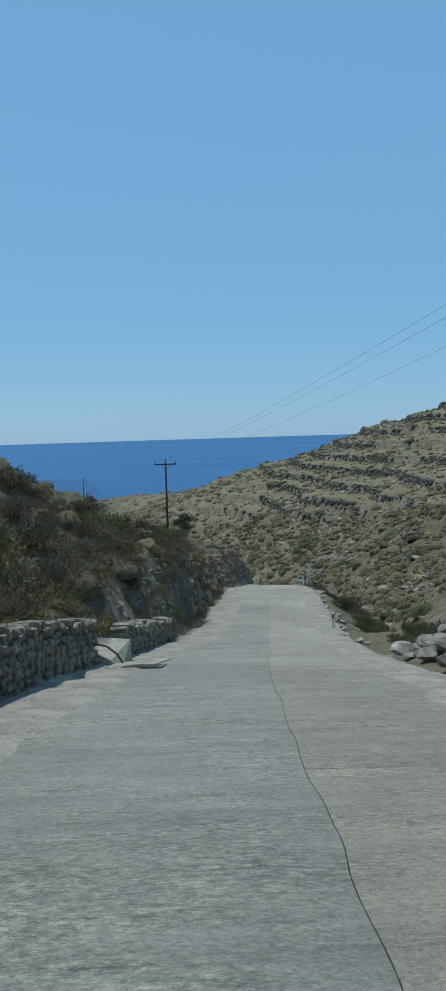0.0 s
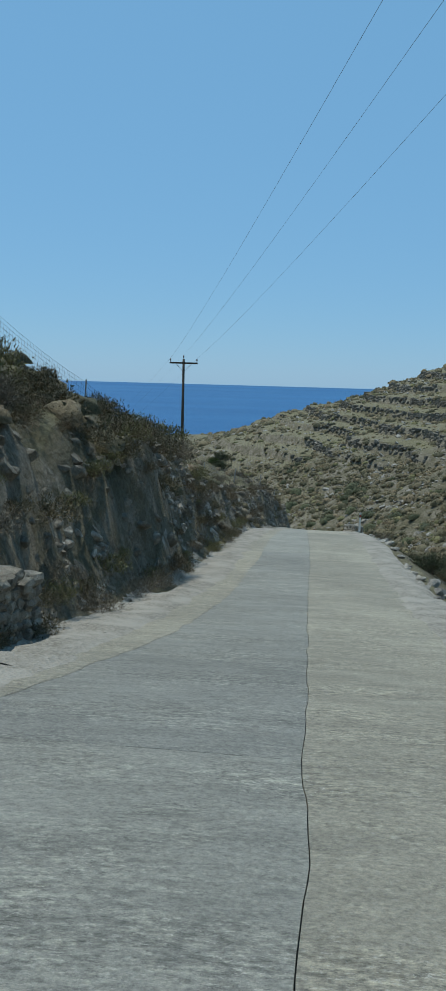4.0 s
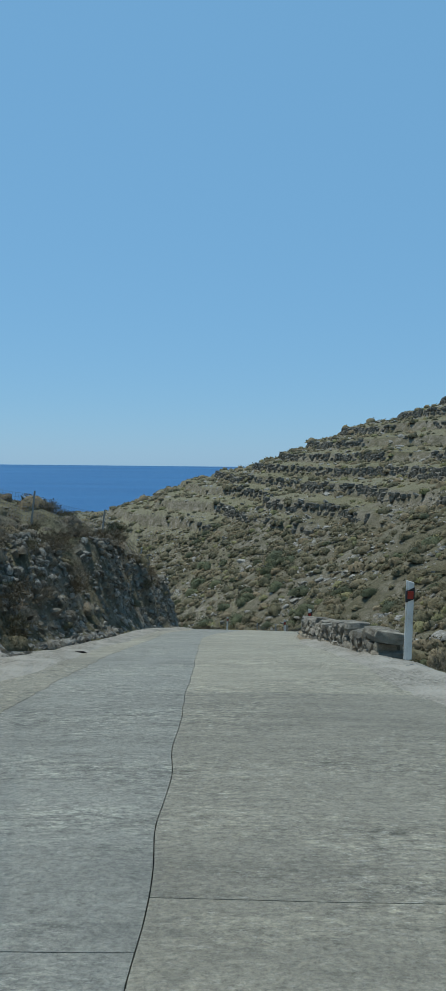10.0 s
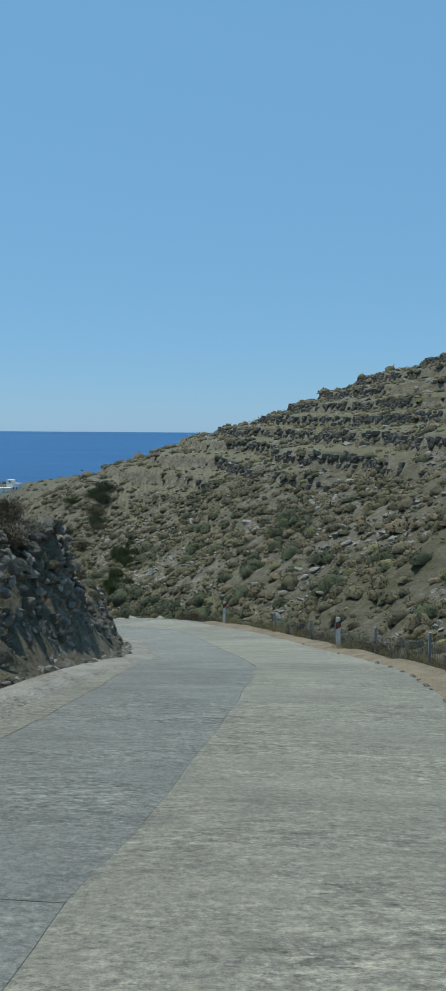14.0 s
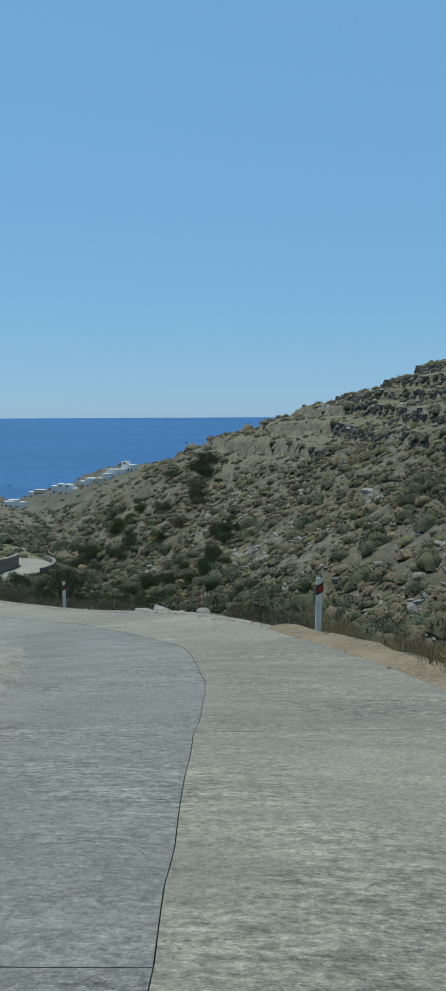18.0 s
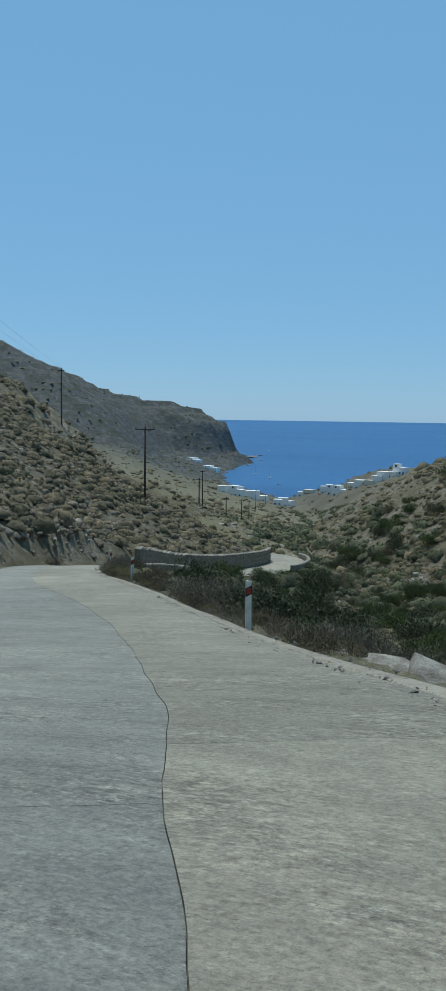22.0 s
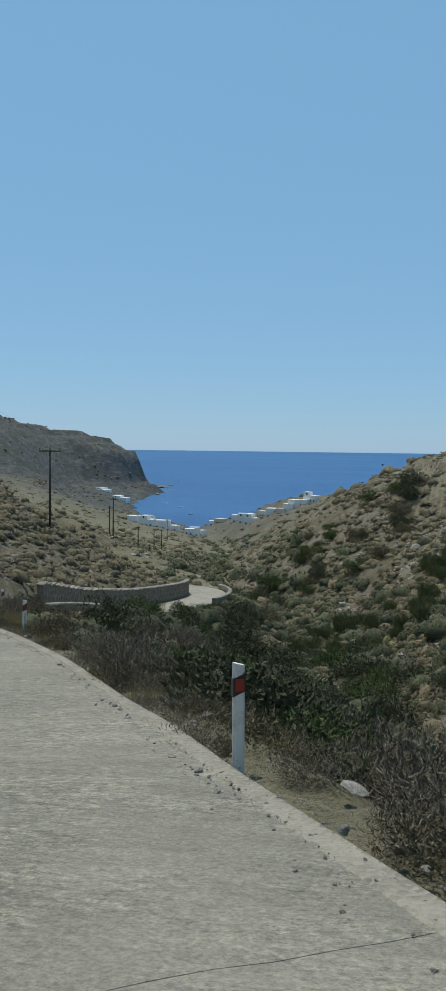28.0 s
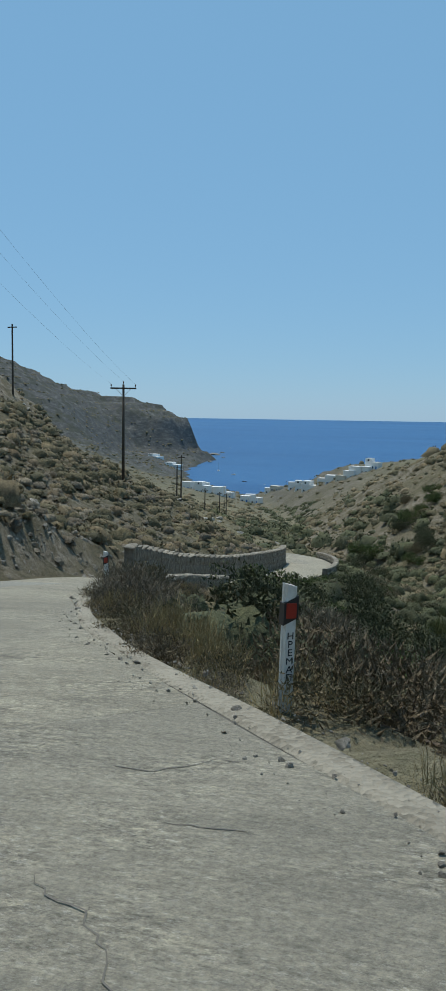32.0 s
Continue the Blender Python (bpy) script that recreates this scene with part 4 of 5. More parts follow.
def stone_mesh(name, seed, mat, flat=1.0):
    """An angular stone of about one metre: a cut, jittered block."""
    g = random.Random(seed)
    bm = bmesh.new()
    bmesh.ops.create_icosphere(bm, subdivisions=2, radius=0.6)
    for _ in range(9):
        n = Vector((g.uniform(-1, 1), g.uniform(-1, 1), g.uniform(-1, 1))).normalized()
        d = g.uniform(0.28, 0.46)
        for v in bm.verts:
            k = v.co.dot(n) - d
            if k > 0:
                v.co -= n * k
    for v in bm.verts:
        v.co += Vector((g.uniform(-1, 1), g.uniform(-1, 1), g.uniform(-1, 1))) * 0.018
        v.co.z *= flat
    me = bpy.data.meshes.new(name)
    bm.to_mesh(me)
    bm.free()
    me.materials.append(mat)
    me.shade_flat()
    return me


def block_mesh(name, seed, mat):
    """A rough wall stone filling a unit box."""
    g = random.Random(seed)
    bm = bmesh.new()
    bmesh.ops.create_cube(bm, size=1)
    bmesh.ops.subdivide_edges(bm, edges=bm.edges[:], cuts=1, use_grid_fill=True)
    for v in bm.verts:
        r = v.co.normalized() * 0.60
        v.co = v.co.lerp(r, 0.42) + Vector((g.uniform(-1, 1), g.uniform(-1, 1), g.uniform(-1, 1))) * 0.055
    me = bpy.data.meshes.new(name)
    bm.to_mesh(me)
    bm.free()
    me.materials.append(mat)
    me.shade_flat()
    return me


BLOCKS = [block_mesh("wall_stone", 100 + k, M_WALLSTONE) for k in range(7)]
ROCKS = [stone_mesh("rock", 200 + k, M_ROCK, 0.8) for k in range(7)]


def mesh_arrays(me):
    v = np.empty(len(me.vertices) * 3)
    me.vertices.foreach_get("co", v)
    return v.reshape(-1, 3), [tuple(p.vertices) for p in me.polygons]


ROCK_ARRAYS = [mesh_arrays(me) for me in ROCKS]


def dry_wall(name, label, s0, s1, side, height, course, thick=0.45, loose=True):
    """A dry-stone wall along the road: a dark core and its stones, one by one."""
    wall = thing(name, label, "stone wall", at=Matrix.Translation(on_road((s0 + s1) / 2, side)))
    inv = wall.matrix_basis.inverted()
    n = max(2, int((s1 - s0) / 0.6))
    verts, faces = [], []
    for i in range(n + 1):
        s = s0 + (s1 - s0) * i / n
        h = height * (0.86 + 0.12 * math.sin(i * 1.3))
        for o, z in ((-0.5, -0.5), (0.5, -0.5), (0.42, h - 0.06), (-0.42, h - 0.06)):
            verts.append(tuple(inv @ on_road(s, side + o * thick * 0.8, z)))
    for i in range(n):
        for k in range(4):
            a, b = i * 4, i * 4 + 4
            faces.append((a + k, a + (k + 1) % 4, b + (k + 1) % 4, b + k))
    faces += [(0, 3, 2, 1), (4 * n, 4 * n + 1, 4 * n + 2, 4 * n + 3)]
    part("core", (verts, faces), M_MORTAR, wall)
    z, row = -0.05, 0
    while z < height - 0.05:
        hgt = course * random.uniform(0.85, 1.15)
        s = s0 - random.random() * course
        while s < s1:
            w = course * random.uniform(1.0, 2.3)
            lift = random.uniform(-0.02, 0.02) + (random.uniform(-0.1, 0.12) if loose and z + hgt > height - 0.1 else 0)
            p = inv @ on_road(s + w / 2, side + random.uniform(-0.03, 0.05), z + hgt / 2 + lift)
            st = new("stone", random.choice(BLOCKS))
            st.parent = wall
            st.matrix_basis = Matrix.Translation(p) @ pose(0, 0, 0, random.uniform(-7, 7), random.uniform(-7, 7), road_turn(s) + 90 + random.uniform(-8, 8) + (180 if random.random() < 0.5 else 0)) @ Matrix.Diagonal((w * 1.02, thick * random.uniform(0.95, 1.15), hgt * 1.05, 1))
            s += w * 0.97
        z += hgt * 0.95
        row += 1
    return wall


dry_wall("dry_stone_wall", "old grey dry-stone wall beside the road, overgrown on top", s_at(5), s_at(19.2), -4.15, 1.05, 0.16)
dry_wall("dry_stone_wall", "low tumbled dry-stone wall at the foot of the slope", s_at(22.4), s_at(32), -3.95, 0.95, 0.17)


dry_wall("dry_stone_wall", "low pale dry-stone wall along the outer road edge", s_at(71), s_at(83), HALF + 0.3, 0.5, 0.17, 0.5)


def masonry_wall(name, label, s0, s1, side, height, thick, mat_face, cope=True):
    """A mortared stone wall that follows the bend, with its coping stones."""
    wall = thing(name, label, "stone wall", at=Matrix.Translation(on_road((s0 + s1) / 2, side)))
    inv = wall.matrix_basis.inverted()
    n, rows = int((s1 - s0) / 0.55), max(2, int(height / 0.42))
    pieces_v, pieces_f, k = [], [], 0
    verts, faces = [], []
    for i in range(n + 1):
        s = s0 + (s1 - s0) * i / n
        for o, z in ((-0.5, -0.8), (0.5, -0.8), (0.46, height), (-0.46, height)):
            verts.append(tuple(inv @ on_road(s, side + o * thick, z)))
    for i in range(n):
        for q in range(4):
            a, b = i * 4, i * 4 + 4
            faces.append((a + q, a + (q + 1) % 4, b + (q + 1) % 4, b + q))
    faces += [(0, 3, 2, 1), (4 * n, 4 * n + 1, 4 * n + 2, 4 * n + 3)]
    part("core", (verts, faces), M_MORTAR, wall)
    arr = [mesh_arrays(b) for b in BLOCKS]
    for r in range(rows):
        z = height * (r + 0.5) / rows
        s = s0 + random.random() * 0.3
        while s < s1:
            w = random.uniform(0.35, 0.8)
            v, f = random.choice(arr)
            p = inv @ on_road(min(s + w / 2, s1), side, z)
            m = Matrix.Translation(p) @ pose(0, 0, 0, random.uniform(-3, 3), 0, road_turn(s) + 90) @ Matrix.Diagonal((w * 0.98, thick * 1.1, height / rows * 0.98, 1))
            mm = np.array(m)
            pieces_v.append(v @ mm[:3, :3].T + mm[:3, 3])
            pieces_f += [tuple(i + k for i in q) for q in f]
            k += len(v)
            s += w
    face = part("stonework", (np.concatenate(pieces_v), pieces_f), mat_face, wall, "coursed rubble stones")
    if cope:
        s = s0
        while s < s1:
            w = random.uniform(0.7, 1.2)
            st = new("coping_stone", random.choice(BLOCKS))
            st.parent = wall
            st.matrix_basis = Matrix.Translation(inv @ on_road(min(s + w / 2, s1), side, height + 0.06)) @ pose(0, 0, 0, 0, 0, road_turn(s) + 90) @ Matrix.Diagonal((w * 1.2, thick * 1.2, 0.12, 1))
            s += w * 0.98
    return wall


masonry_wall("retaining_wall", "curved grey stone retaining wall above the lower bend", s_at(168), s_at(210.5), -HALF - 0.45, 1.65, 0.5, M_WALLSTONE)
masonry_wall("roadside_wall", "low stone parapet round the lower bend", s_at(199), s_at(216), HALF + 0.45, 0.6, 0.45, M_WALLSTONE, False)
masonry_wall("roadside_wall", "low stone kerb wall below the upper road", s_at(152), s_at(166), HALF + 0.4, 0.35, 0.4, M_WALLSTONE, False)


def boulder(x, y, size, seed, label, sink=0.25, squash=0.7):
    g = random.Random(seed)
    ob = part("boulder", ROCKS[seed % 7], M_ROCK)
    ob.matrix_basis = pose(x, y, z_at(x, y) + size * squash * (0.42 - sink), g.uniform(-14, 14), g.uniform(-14, 14), g.uniform(0, 360)) @ Matrix.Diagonal((size * g.uniform(0.9, 1.4), size * g.uniform(0.8, 1.1), size * squash, 1))
    return tagged(ob, label, "boulder", "boulders beside the road")


gr = random.Random(31)
for k in range(75):
    boulder(4.6 + gr.random() ** 1.3 * 4.0, 14.5 + gr.random() * 9.5, gr.uniform(0.25, 0.85), k, "pale broken limestone boulder in a heap beside the road", 0.15)
for k in range(16):
    y = gr.uniform(30, 66)
    p, _ = on_edge(y, HALF + gr.uniform(0.5, 1.3))
    boulder(p.x, p.y, gr.uniform(0.2, 0.5), 40 + k, "small pale limestone rock on the road shoulder")
for k in range(46):
    p, _ = on_edge(gr.uniform(46, 69), HALF + gr.uniform(0.1, 0.9))
    boulder(p.x, p.y, gr.uniform(0.14, 0.36), 70 + k, "small pale limestone rock on the road shoulder", 0.15)
for bx, by, bs in ((2.2, 120.9, 1.5), (1.5, 121.9, 1.35), (0.9, 123.0, 0.7), (0.3, 123.6, 0.6), (-0.4, 124.4, 0.5), (-1.0, 125.2, 0.45), (-3.4, 128.4, 0.5), (1.3, 122.8, 0.5), (2.9, 120.0, 0.6), (3.6, 118.9, 0.8), (-4.3, 129.3, 0.4)):
    boulder(bx, by, bs * 0.5, int(by * 10), "flat weathered grey rock at the road edge", 0.3, 0.36)


def rock_stuff(name, label, places, category="rocks", mat=M_ROCK):
    vs, fs, k = [], [], 0
    g = random.Random(len(places))
    for x, y, z, size, squash in places:
        v, f = ROCK_ARRAYS[g.randrange(7)]
        m = np.array(pose(x, y, z, g.uniform(-40, 40), g.uniform(-40, 40), g.uniform(0, 360)) @ Matrix.Diagonal((size * g.uniform(0.7, 1.3), size, size * squash, 1)))
        vs.append(v @ m[:3, :3].T + m[:3, 3])
        fs += [tuple(i + k for i in q) for q in f]
        k += len(v)
    ob = part(name, (np.concatenate(vs), fs), mat)
    return tagged(ob, label, category, kind="stuff")


def cut_rocks(y0, y1, count, seed, smax, lo=0.7, wide=2.3, smin=0.15, patch=0.48, sink=0.03):
    """Places for stones along the foot and face of a cutting, in clumps."""
    g = np.random.default_rng(seed)
    s = g.uniform(s_at(y0), s_at(y1), count * 5)
    o = HALF + lo + g.uniform(0, 1, count * 5) ** 1.2 * wide
    ok = np.nonzero(hash_noise(s / 2.4, o / 0.9, seed) >= patch)[0][:count]
    pts = [on_road(s[i], -o[i]) for i in ok]
    x, y = np.array([p.x for p in pts]), np.array([p.y for p in pts])
    size = smin + smax * g.uniform(0, 1, len(x)) ** 2.5
    return [(a, b, c - sink, d, 0.8) for a, b, c, d in zip(x, y, ground(x, y), size)]


rock_stuff("cutting_rocks", "pale limestone knobs standing out of the shaded cutting", cut_rocks(28, 66, 520, 5, 0.26, 0.8, 1.7, 0.12, 0.55))
rock_stuff("cutting_rocks", "white limestone chips breaking out of the cutting face", cut_rocks(50, 75, 1100, 35, 0.2, 0.7, 1.8, 0.08, 0.42, 0.0))
rock_stuff("cutting_rocks", "brown-grey weathered rock lumps of the cutting face", cut_rocks(28, 70, 420, 15, 0.4, 0.9, 1.7, 0.2, 0.3, 0.1), mat=M_DARKROCK)
rock_stuff("cutting_rocks", "white limestone knobs standing out of the dark rock face", cut_rocks(70, 116, 1000, 6, 0.16, 0.12, 1.5, 0.06, 0.5, 0.0))
rock_stuff("cutting_rocks", "dark craggy lumps of the rock face at the bend", cut_rocks(70, 118, 1300, 16, 0.24, 0.15, 1.6, 0.12, 0.25, 0.05), mat=M_DARKROCK)
rock_stuff("cutting_rocks", "dark broken rock of the steep inner bend", cut_rocks(90, 117, 800, 26, 0.24, -0.05, 1.0, 0.12, 0.2, 0.02), mat=M_DARKROCK)
rock_stuff("cutting_rocks", "white chips of limestone in the steep inner bend", cut_rocks(90, 117, 520, 27, 0.16, -0.05, 1.0, 0.06, 0.5, 0.0))
rock_stuff("cutting_rocks", "white chips of limestone all over the steep cutting", cut_rocks(73, 95, 1500, 61, 0.2, 0.6, 2.0, 0.06, 0.42, -0.03))
rock_stuff("cutting_rocks", "dark lumps of weathered rock in the steep cutting", cut_rocks(73, 95, 900, 62, 0.26, 0.6, 2.0, 0.12, 0.3, 0.02), mat=M_DARKROCK)
rock_stuff("cutting_rocks", "dark broken rock face above the lower bend", cut_rocks(137, 172, 420, 7, 0.55, 0.7, 2.3, 0.15, 0.3, 0.1), mat=M_DARKROCK)
rock_stuff("cutting_rocks", "pale stones in the rock face above the lower bend", cut_rocks(137, 172, 260, 47, 0.32, 0.7, 2.3, 0.1, 0.45))


def hill_rocks(count, xr, yr, seed, smax, side):
    g = np.random.default_rng(seed)
    x, y = g.uniform(*xr, count * 4), g.uniform(*yr, count * 4)
    xv = np.interp(y, VALLEY[:, 1], VALLEY[:, 0])
    ok = ((x > xv) if side > 0 else (x < xv)) & clear_of_road(x, y, 3.0) & (hash_noise(x / 6, y / 6, seed) > 0.55)
    x, y = x[ok][:count], y[ok][:count]
    z = ground(x, y)
    return [(a, b, c, 0.25 + smax * u**3, 0.6) for a, b, c, u in zip(x, y, z, g.uniform(0, 1, len(x)))]


rock_stuff("hillside_rocks", "grey limestone rocks strewn over the terraced hill", hill_rocks(1500, (-20, 85), (95, 310), 8, 1.6, 1))
rock_stuff("hillside_rocks", "small pale stones breaking out of the gully side", [p for p in hill_rocks(5200, (-22, 58), (95, 250), 10, 0.75, 1) if p[0] - np.interp(p[1], VALLEY[:, 1], VALLEY[:, 0]) < 42])
rock_stuff("hillside_rocks", "grey limestone rocks strewn over the slope", hill_rocks(900, (-110, -6), (5, 290), 9, 1.3, -1))



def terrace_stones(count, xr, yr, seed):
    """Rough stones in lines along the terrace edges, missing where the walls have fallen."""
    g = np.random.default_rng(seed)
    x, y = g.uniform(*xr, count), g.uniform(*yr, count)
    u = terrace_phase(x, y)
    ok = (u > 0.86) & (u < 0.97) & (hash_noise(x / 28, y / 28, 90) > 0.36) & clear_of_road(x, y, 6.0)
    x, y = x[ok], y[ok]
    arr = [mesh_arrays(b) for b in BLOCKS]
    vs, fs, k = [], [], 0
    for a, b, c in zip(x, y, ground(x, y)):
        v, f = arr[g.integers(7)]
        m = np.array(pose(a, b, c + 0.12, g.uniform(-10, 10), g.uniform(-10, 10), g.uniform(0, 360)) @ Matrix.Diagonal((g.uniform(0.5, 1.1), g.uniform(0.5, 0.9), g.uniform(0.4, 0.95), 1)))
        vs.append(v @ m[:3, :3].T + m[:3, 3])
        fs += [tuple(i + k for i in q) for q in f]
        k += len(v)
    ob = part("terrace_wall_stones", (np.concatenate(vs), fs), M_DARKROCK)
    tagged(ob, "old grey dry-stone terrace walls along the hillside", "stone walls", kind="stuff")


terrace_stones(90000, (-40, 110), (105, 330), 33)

# loose shoulder gravel
peb = []
gp = np.random.default_rng(3)
for _ in range(1500):
    left = gp.uniform() < 0.55
    s = gp.uniform(s_at(4), s_at(118) if left else s_at(150))
    o = HALF - 0.25 + gp.uniform() ** 1.5 * 1.0
    p = on_road(s, -o if left else o)
    peb.append((p.x, p.y, p.z, 0.025 + 0.08 * gp.uniform() ** 3, 0.7, o))
for _ in range(1300):
    s = gp.uniform(s_at(112), s_at(142))
    o = HALF - 0.55 + gp.uniform() ** 0.6 * 0.95
    p = on_road(s, o)
    peb.append((p.x, p.y, p.z, 0.010 + 0.032 * gp.uniform() ** 3, 0.7, o))
pz = ground(np.array([p[0] for p in peb]), np.array([p[1] for p in peb]))
peb = [(x, y, (z if o < HALF + 0.4 else max(q, z - 0.12)) + 0.01, d, f) for (x, y, z, d, f, o), q in zip(peb, pz)]
rock_stuff("loose_gravel", "small pale stones along the road edges", peb, "gravel")

# ---------------------------------------------------------------- bushes


def leaf_cloud(n, seed, lumps, spread_r, height, blade, slim=0.45, up=0.4):
    """A bush of n leaves set on overlapping lumps, with gaps and an uneven outline."""
    g = np.random.default_rng(seed)
    a = g.uniform(0, 2 * math.pi, lumps)
    rr = np.sqrt(g.uniform(0, 1, lumps)) * 0.72
    centre = np.stack([np.cos(a) * rr * spread_r, np.sin(a) * rr * spread_r, g.uniform(0.25, 0.8, lumps) * height * (1 - 0.45 * rr)], 1)
    size = g.uniform(0.22, 0.42, lumps) * (0.7 + 0.3 * height)
    pick = g.integers(0, lumps, n)
    d = g.normal(size=(n, 3))
    d /= np.linalg.norm(d, axis=1)[:, None]
    c = centre[pick] + d * (size[pick] * g.uniform(0.55, 1.08, n))[:, None]
    c[:, 2] = np.maximum(c[:, 2], 0.02 * g.uniform(0, 4, n))
    t = np.cross(d, g.normal(size=(n, 3)))
    t /= np.linalg.norm(t, axis=1)[:, None] + 1e-6
    u = d * 0.5 + g.normal(size=(n, 3)) * 0.5 + np.array([0, 0, up])
    u /= np.linalg.norm(u, axis=1)[:, None] + 1e-6
    w = (blade * g.uniform(0.6, 1.35, n))[:, None]
    v = np.stack([c - t * w * slim * 0.55, c + t * w * slim * 0.55, c + u * w * 1.1], 1)
    return v.reshape(-1, 3), np.arange(3 * n).reshape(n, 3), centre


def stems(centre, seed, r=0.018):
    pieces = []
    g = random.Random(seed)
    for c in centre:
        mid = Vector((c[0] * 0.35, c[1] * 0.35, c[2] * 0.55)) + Vector((g.uniform(-0.05, 0.05), g.uniform(-0.05, 0.05), 0))
        pieces.append(tube([(c[0] * 0.08, c[1] * 0.08, -0.1), tuple(mid), tuple(c)], [r, r * 0.7, r * 0.35], 3))
    return joined(pieces)


BUSH_KINDS = {}
BUSH_ARGS = {}


def bush_kind(key, mat, n, lumps, spread_r, height, blade, slim, up=0.4):
    made = []
    BUSH_ARGS[key] = (mat, lumps, spread_r, height, blade, slim, up)
    for k in range(3):
        v, f, c = leaf_cloud(n, hash_seed(key) + k, lumps, spread_r, height, blade, slim, up)
        made.append((mesh_of("foliage", v, f, mat), mesh_of("stem", *stems(c, k), M_BARK)))
    BUSH_KINDS[key] = made


def hash_seed(key):
    return sum(ord(ch) * (i + 3) for i, ch in enumerate(key))


bush_kind("green", M_GREEN, 3600, 26, 1.0, 0.95, 0.07, 0.6)
bush_kind("mid", M_MID, 3400, 22, 1.0, 0.85, 0.07, 0.6)
bush_kind("olive", M_OLIVE, 3800, 24, 1.0, 0.9, 0.085, 0.35, 0.7)
bush_kind("grey", M_GREY, 3200, 26, 1.0, 0.8, 0.10, 0.16, 0.6)
bush_kind("brown", M_BROWN, 3200, 22, 1.0, 0.7, 0.09, 0.25, 0.6)
bush_kind("scrub", M_SCRUB, 3400, 22, 1.0, 0.75, 0.085, 0.32, 0.5)
bush_kind("reed", M_REED, 1800, 16, 1.0, 1.1, 0.42, 0.10, 1.6)
bush_kind("straw", M_STRAW, 700, 12, 0.9, 0.5, 0.32, 0.05, 1.8)
BUSH_LABEL = {"green": "dense dark green evergreen bush", "mid": "leafy mid-green bush", "olive": "dry yellow-olive bush", "grey": "leafless grey twiggy bush",
              "brown": "low brown dried cushion bush", "scrub": "low grey-green thorn bush", "reed": "tall yellow-green cane clump", "straw": "tuft of dry straw grass"}


def off_road(x, y, gap):
    """Moves a place out sideways until it lies that far past the edge of the road."""
    r, _, s = road_frame(np.array([x]), np.array([y]))
    if abs(r[0]) >= HALF + gap:
        return x, y
    p = on_road(float(s[0]), math.copysign(HALF + gap, r[0]))
    return p.x, p.y


def bush(key, x, y, size, where, squash=1.0, z=None):
    if z is None:
        x, y = off_road(x, y, 0.15 + 0.55 * size)
    k = random.randrange(3)
    leaves, wood = BUSH_KINDS[key][k]
    kind = {"reed": "canes", "straw": "grass tuft"}.get(key, "bush")
    ob = thing({"reed": "cane_clump", "straw": "grass_tuft"}.get(key, "bush"), BUSH_LABEL[key] + " " + where, kind, "roadside bushes")
    zz = z_at(x, y) if z is None else z
    ob.matrix_basis = pose(x, y, zz - 0.06 * size, 0, 0, random.uniform(0, 360)) @ Matrix.Diagonal((size, size, size * squash, 1))
    part("foliage", leaves, None, ob)
    part("stem", wood, None, ob)
    return ob


LIGHT = {}


def growth(name, label, items):
    """Small bushes of one kind strewn along the road, joined as stuff; items are (key, x, y, size, squash)."""
    items = [(i[0], *off_road(i[1], i[2], 0.1 + 0.4 * i[3]), i[3], i[4]) for i in items]
    x, y = np.array([i[1] for i in items]), np.array([i[2] for i in items])
    z = ground(x, y)
    for key in sorted(set(i[0] for i in items)):
        if key not in LIGHT:
            mat, lumps, spread_r, height, blade, slim, up = BUSH_ARGS[key]
            LIGHT[key] = [leaf_cloud(420 if key == "straw" else 1500, 900 + hash_seed(key) + k, lumps, spread_r, height, blade * 1.2 if key != "straw" else blade, slim, up)[:2] for k in range(3)]
        vs, fs, k = [], [], 0
        for j, (kk, bx, by, size, squash) in enumerate(items):
            if kk != key:
                continue
            v, f = LIGHT[key][j % 3]
            a = 2.4 * j
            c, sn = math.cos(a) * size, math.sin(a) * size
            vs.append(np.stack([v[:, 0] * c - v[:, 1] * sn + bx, v[:, 0] * sn + v[:, 1] * c + by, v[:, 2] * size * squash + z[j] - 0.05 * size], 1))
            fs.append(f + k)
            k += len(v)
        ob = part(name, (np.concatenate(vs), np.concatenate(fs)), BUSH_ARGS[key][0])
        tagged(ob, BUSH_LABEL[key].split(" ", 1)[1].capitalize().lower() + " " + label, "bushes", kind="stuff")


gb = random.Random(77)
# on the slope above the first wall
for key, x, y, s in (("olive", -5.6, 15.0, 1.7), ("olive", -6.8, 19.5, 2.0), ("olive", -8.6, 25.0, 2.1), ("mid", -5.4, 11.0, 1.5), ("olive", -9.5, 17.5, 1.8), ("scrub", -5.0, 18.2, 0.9),
                     ("scrub", -7.2, 29.0, 1.6), ("olive", -11.5, 31.0, 2.0), ("grey", -5.6, 25.6, 1.4), ("grey", -6.4, 32.5, 1.5), ("scrub", -5.2, 29.3, 1.1), ("scrub", -10, 37, 1.5),
                     ("grey", -8.8, 33.5, 1.6), ("brown", -7.6, 22.6, 1.3)):
    bush(key, x, y, s, "above the dry-stone wall")
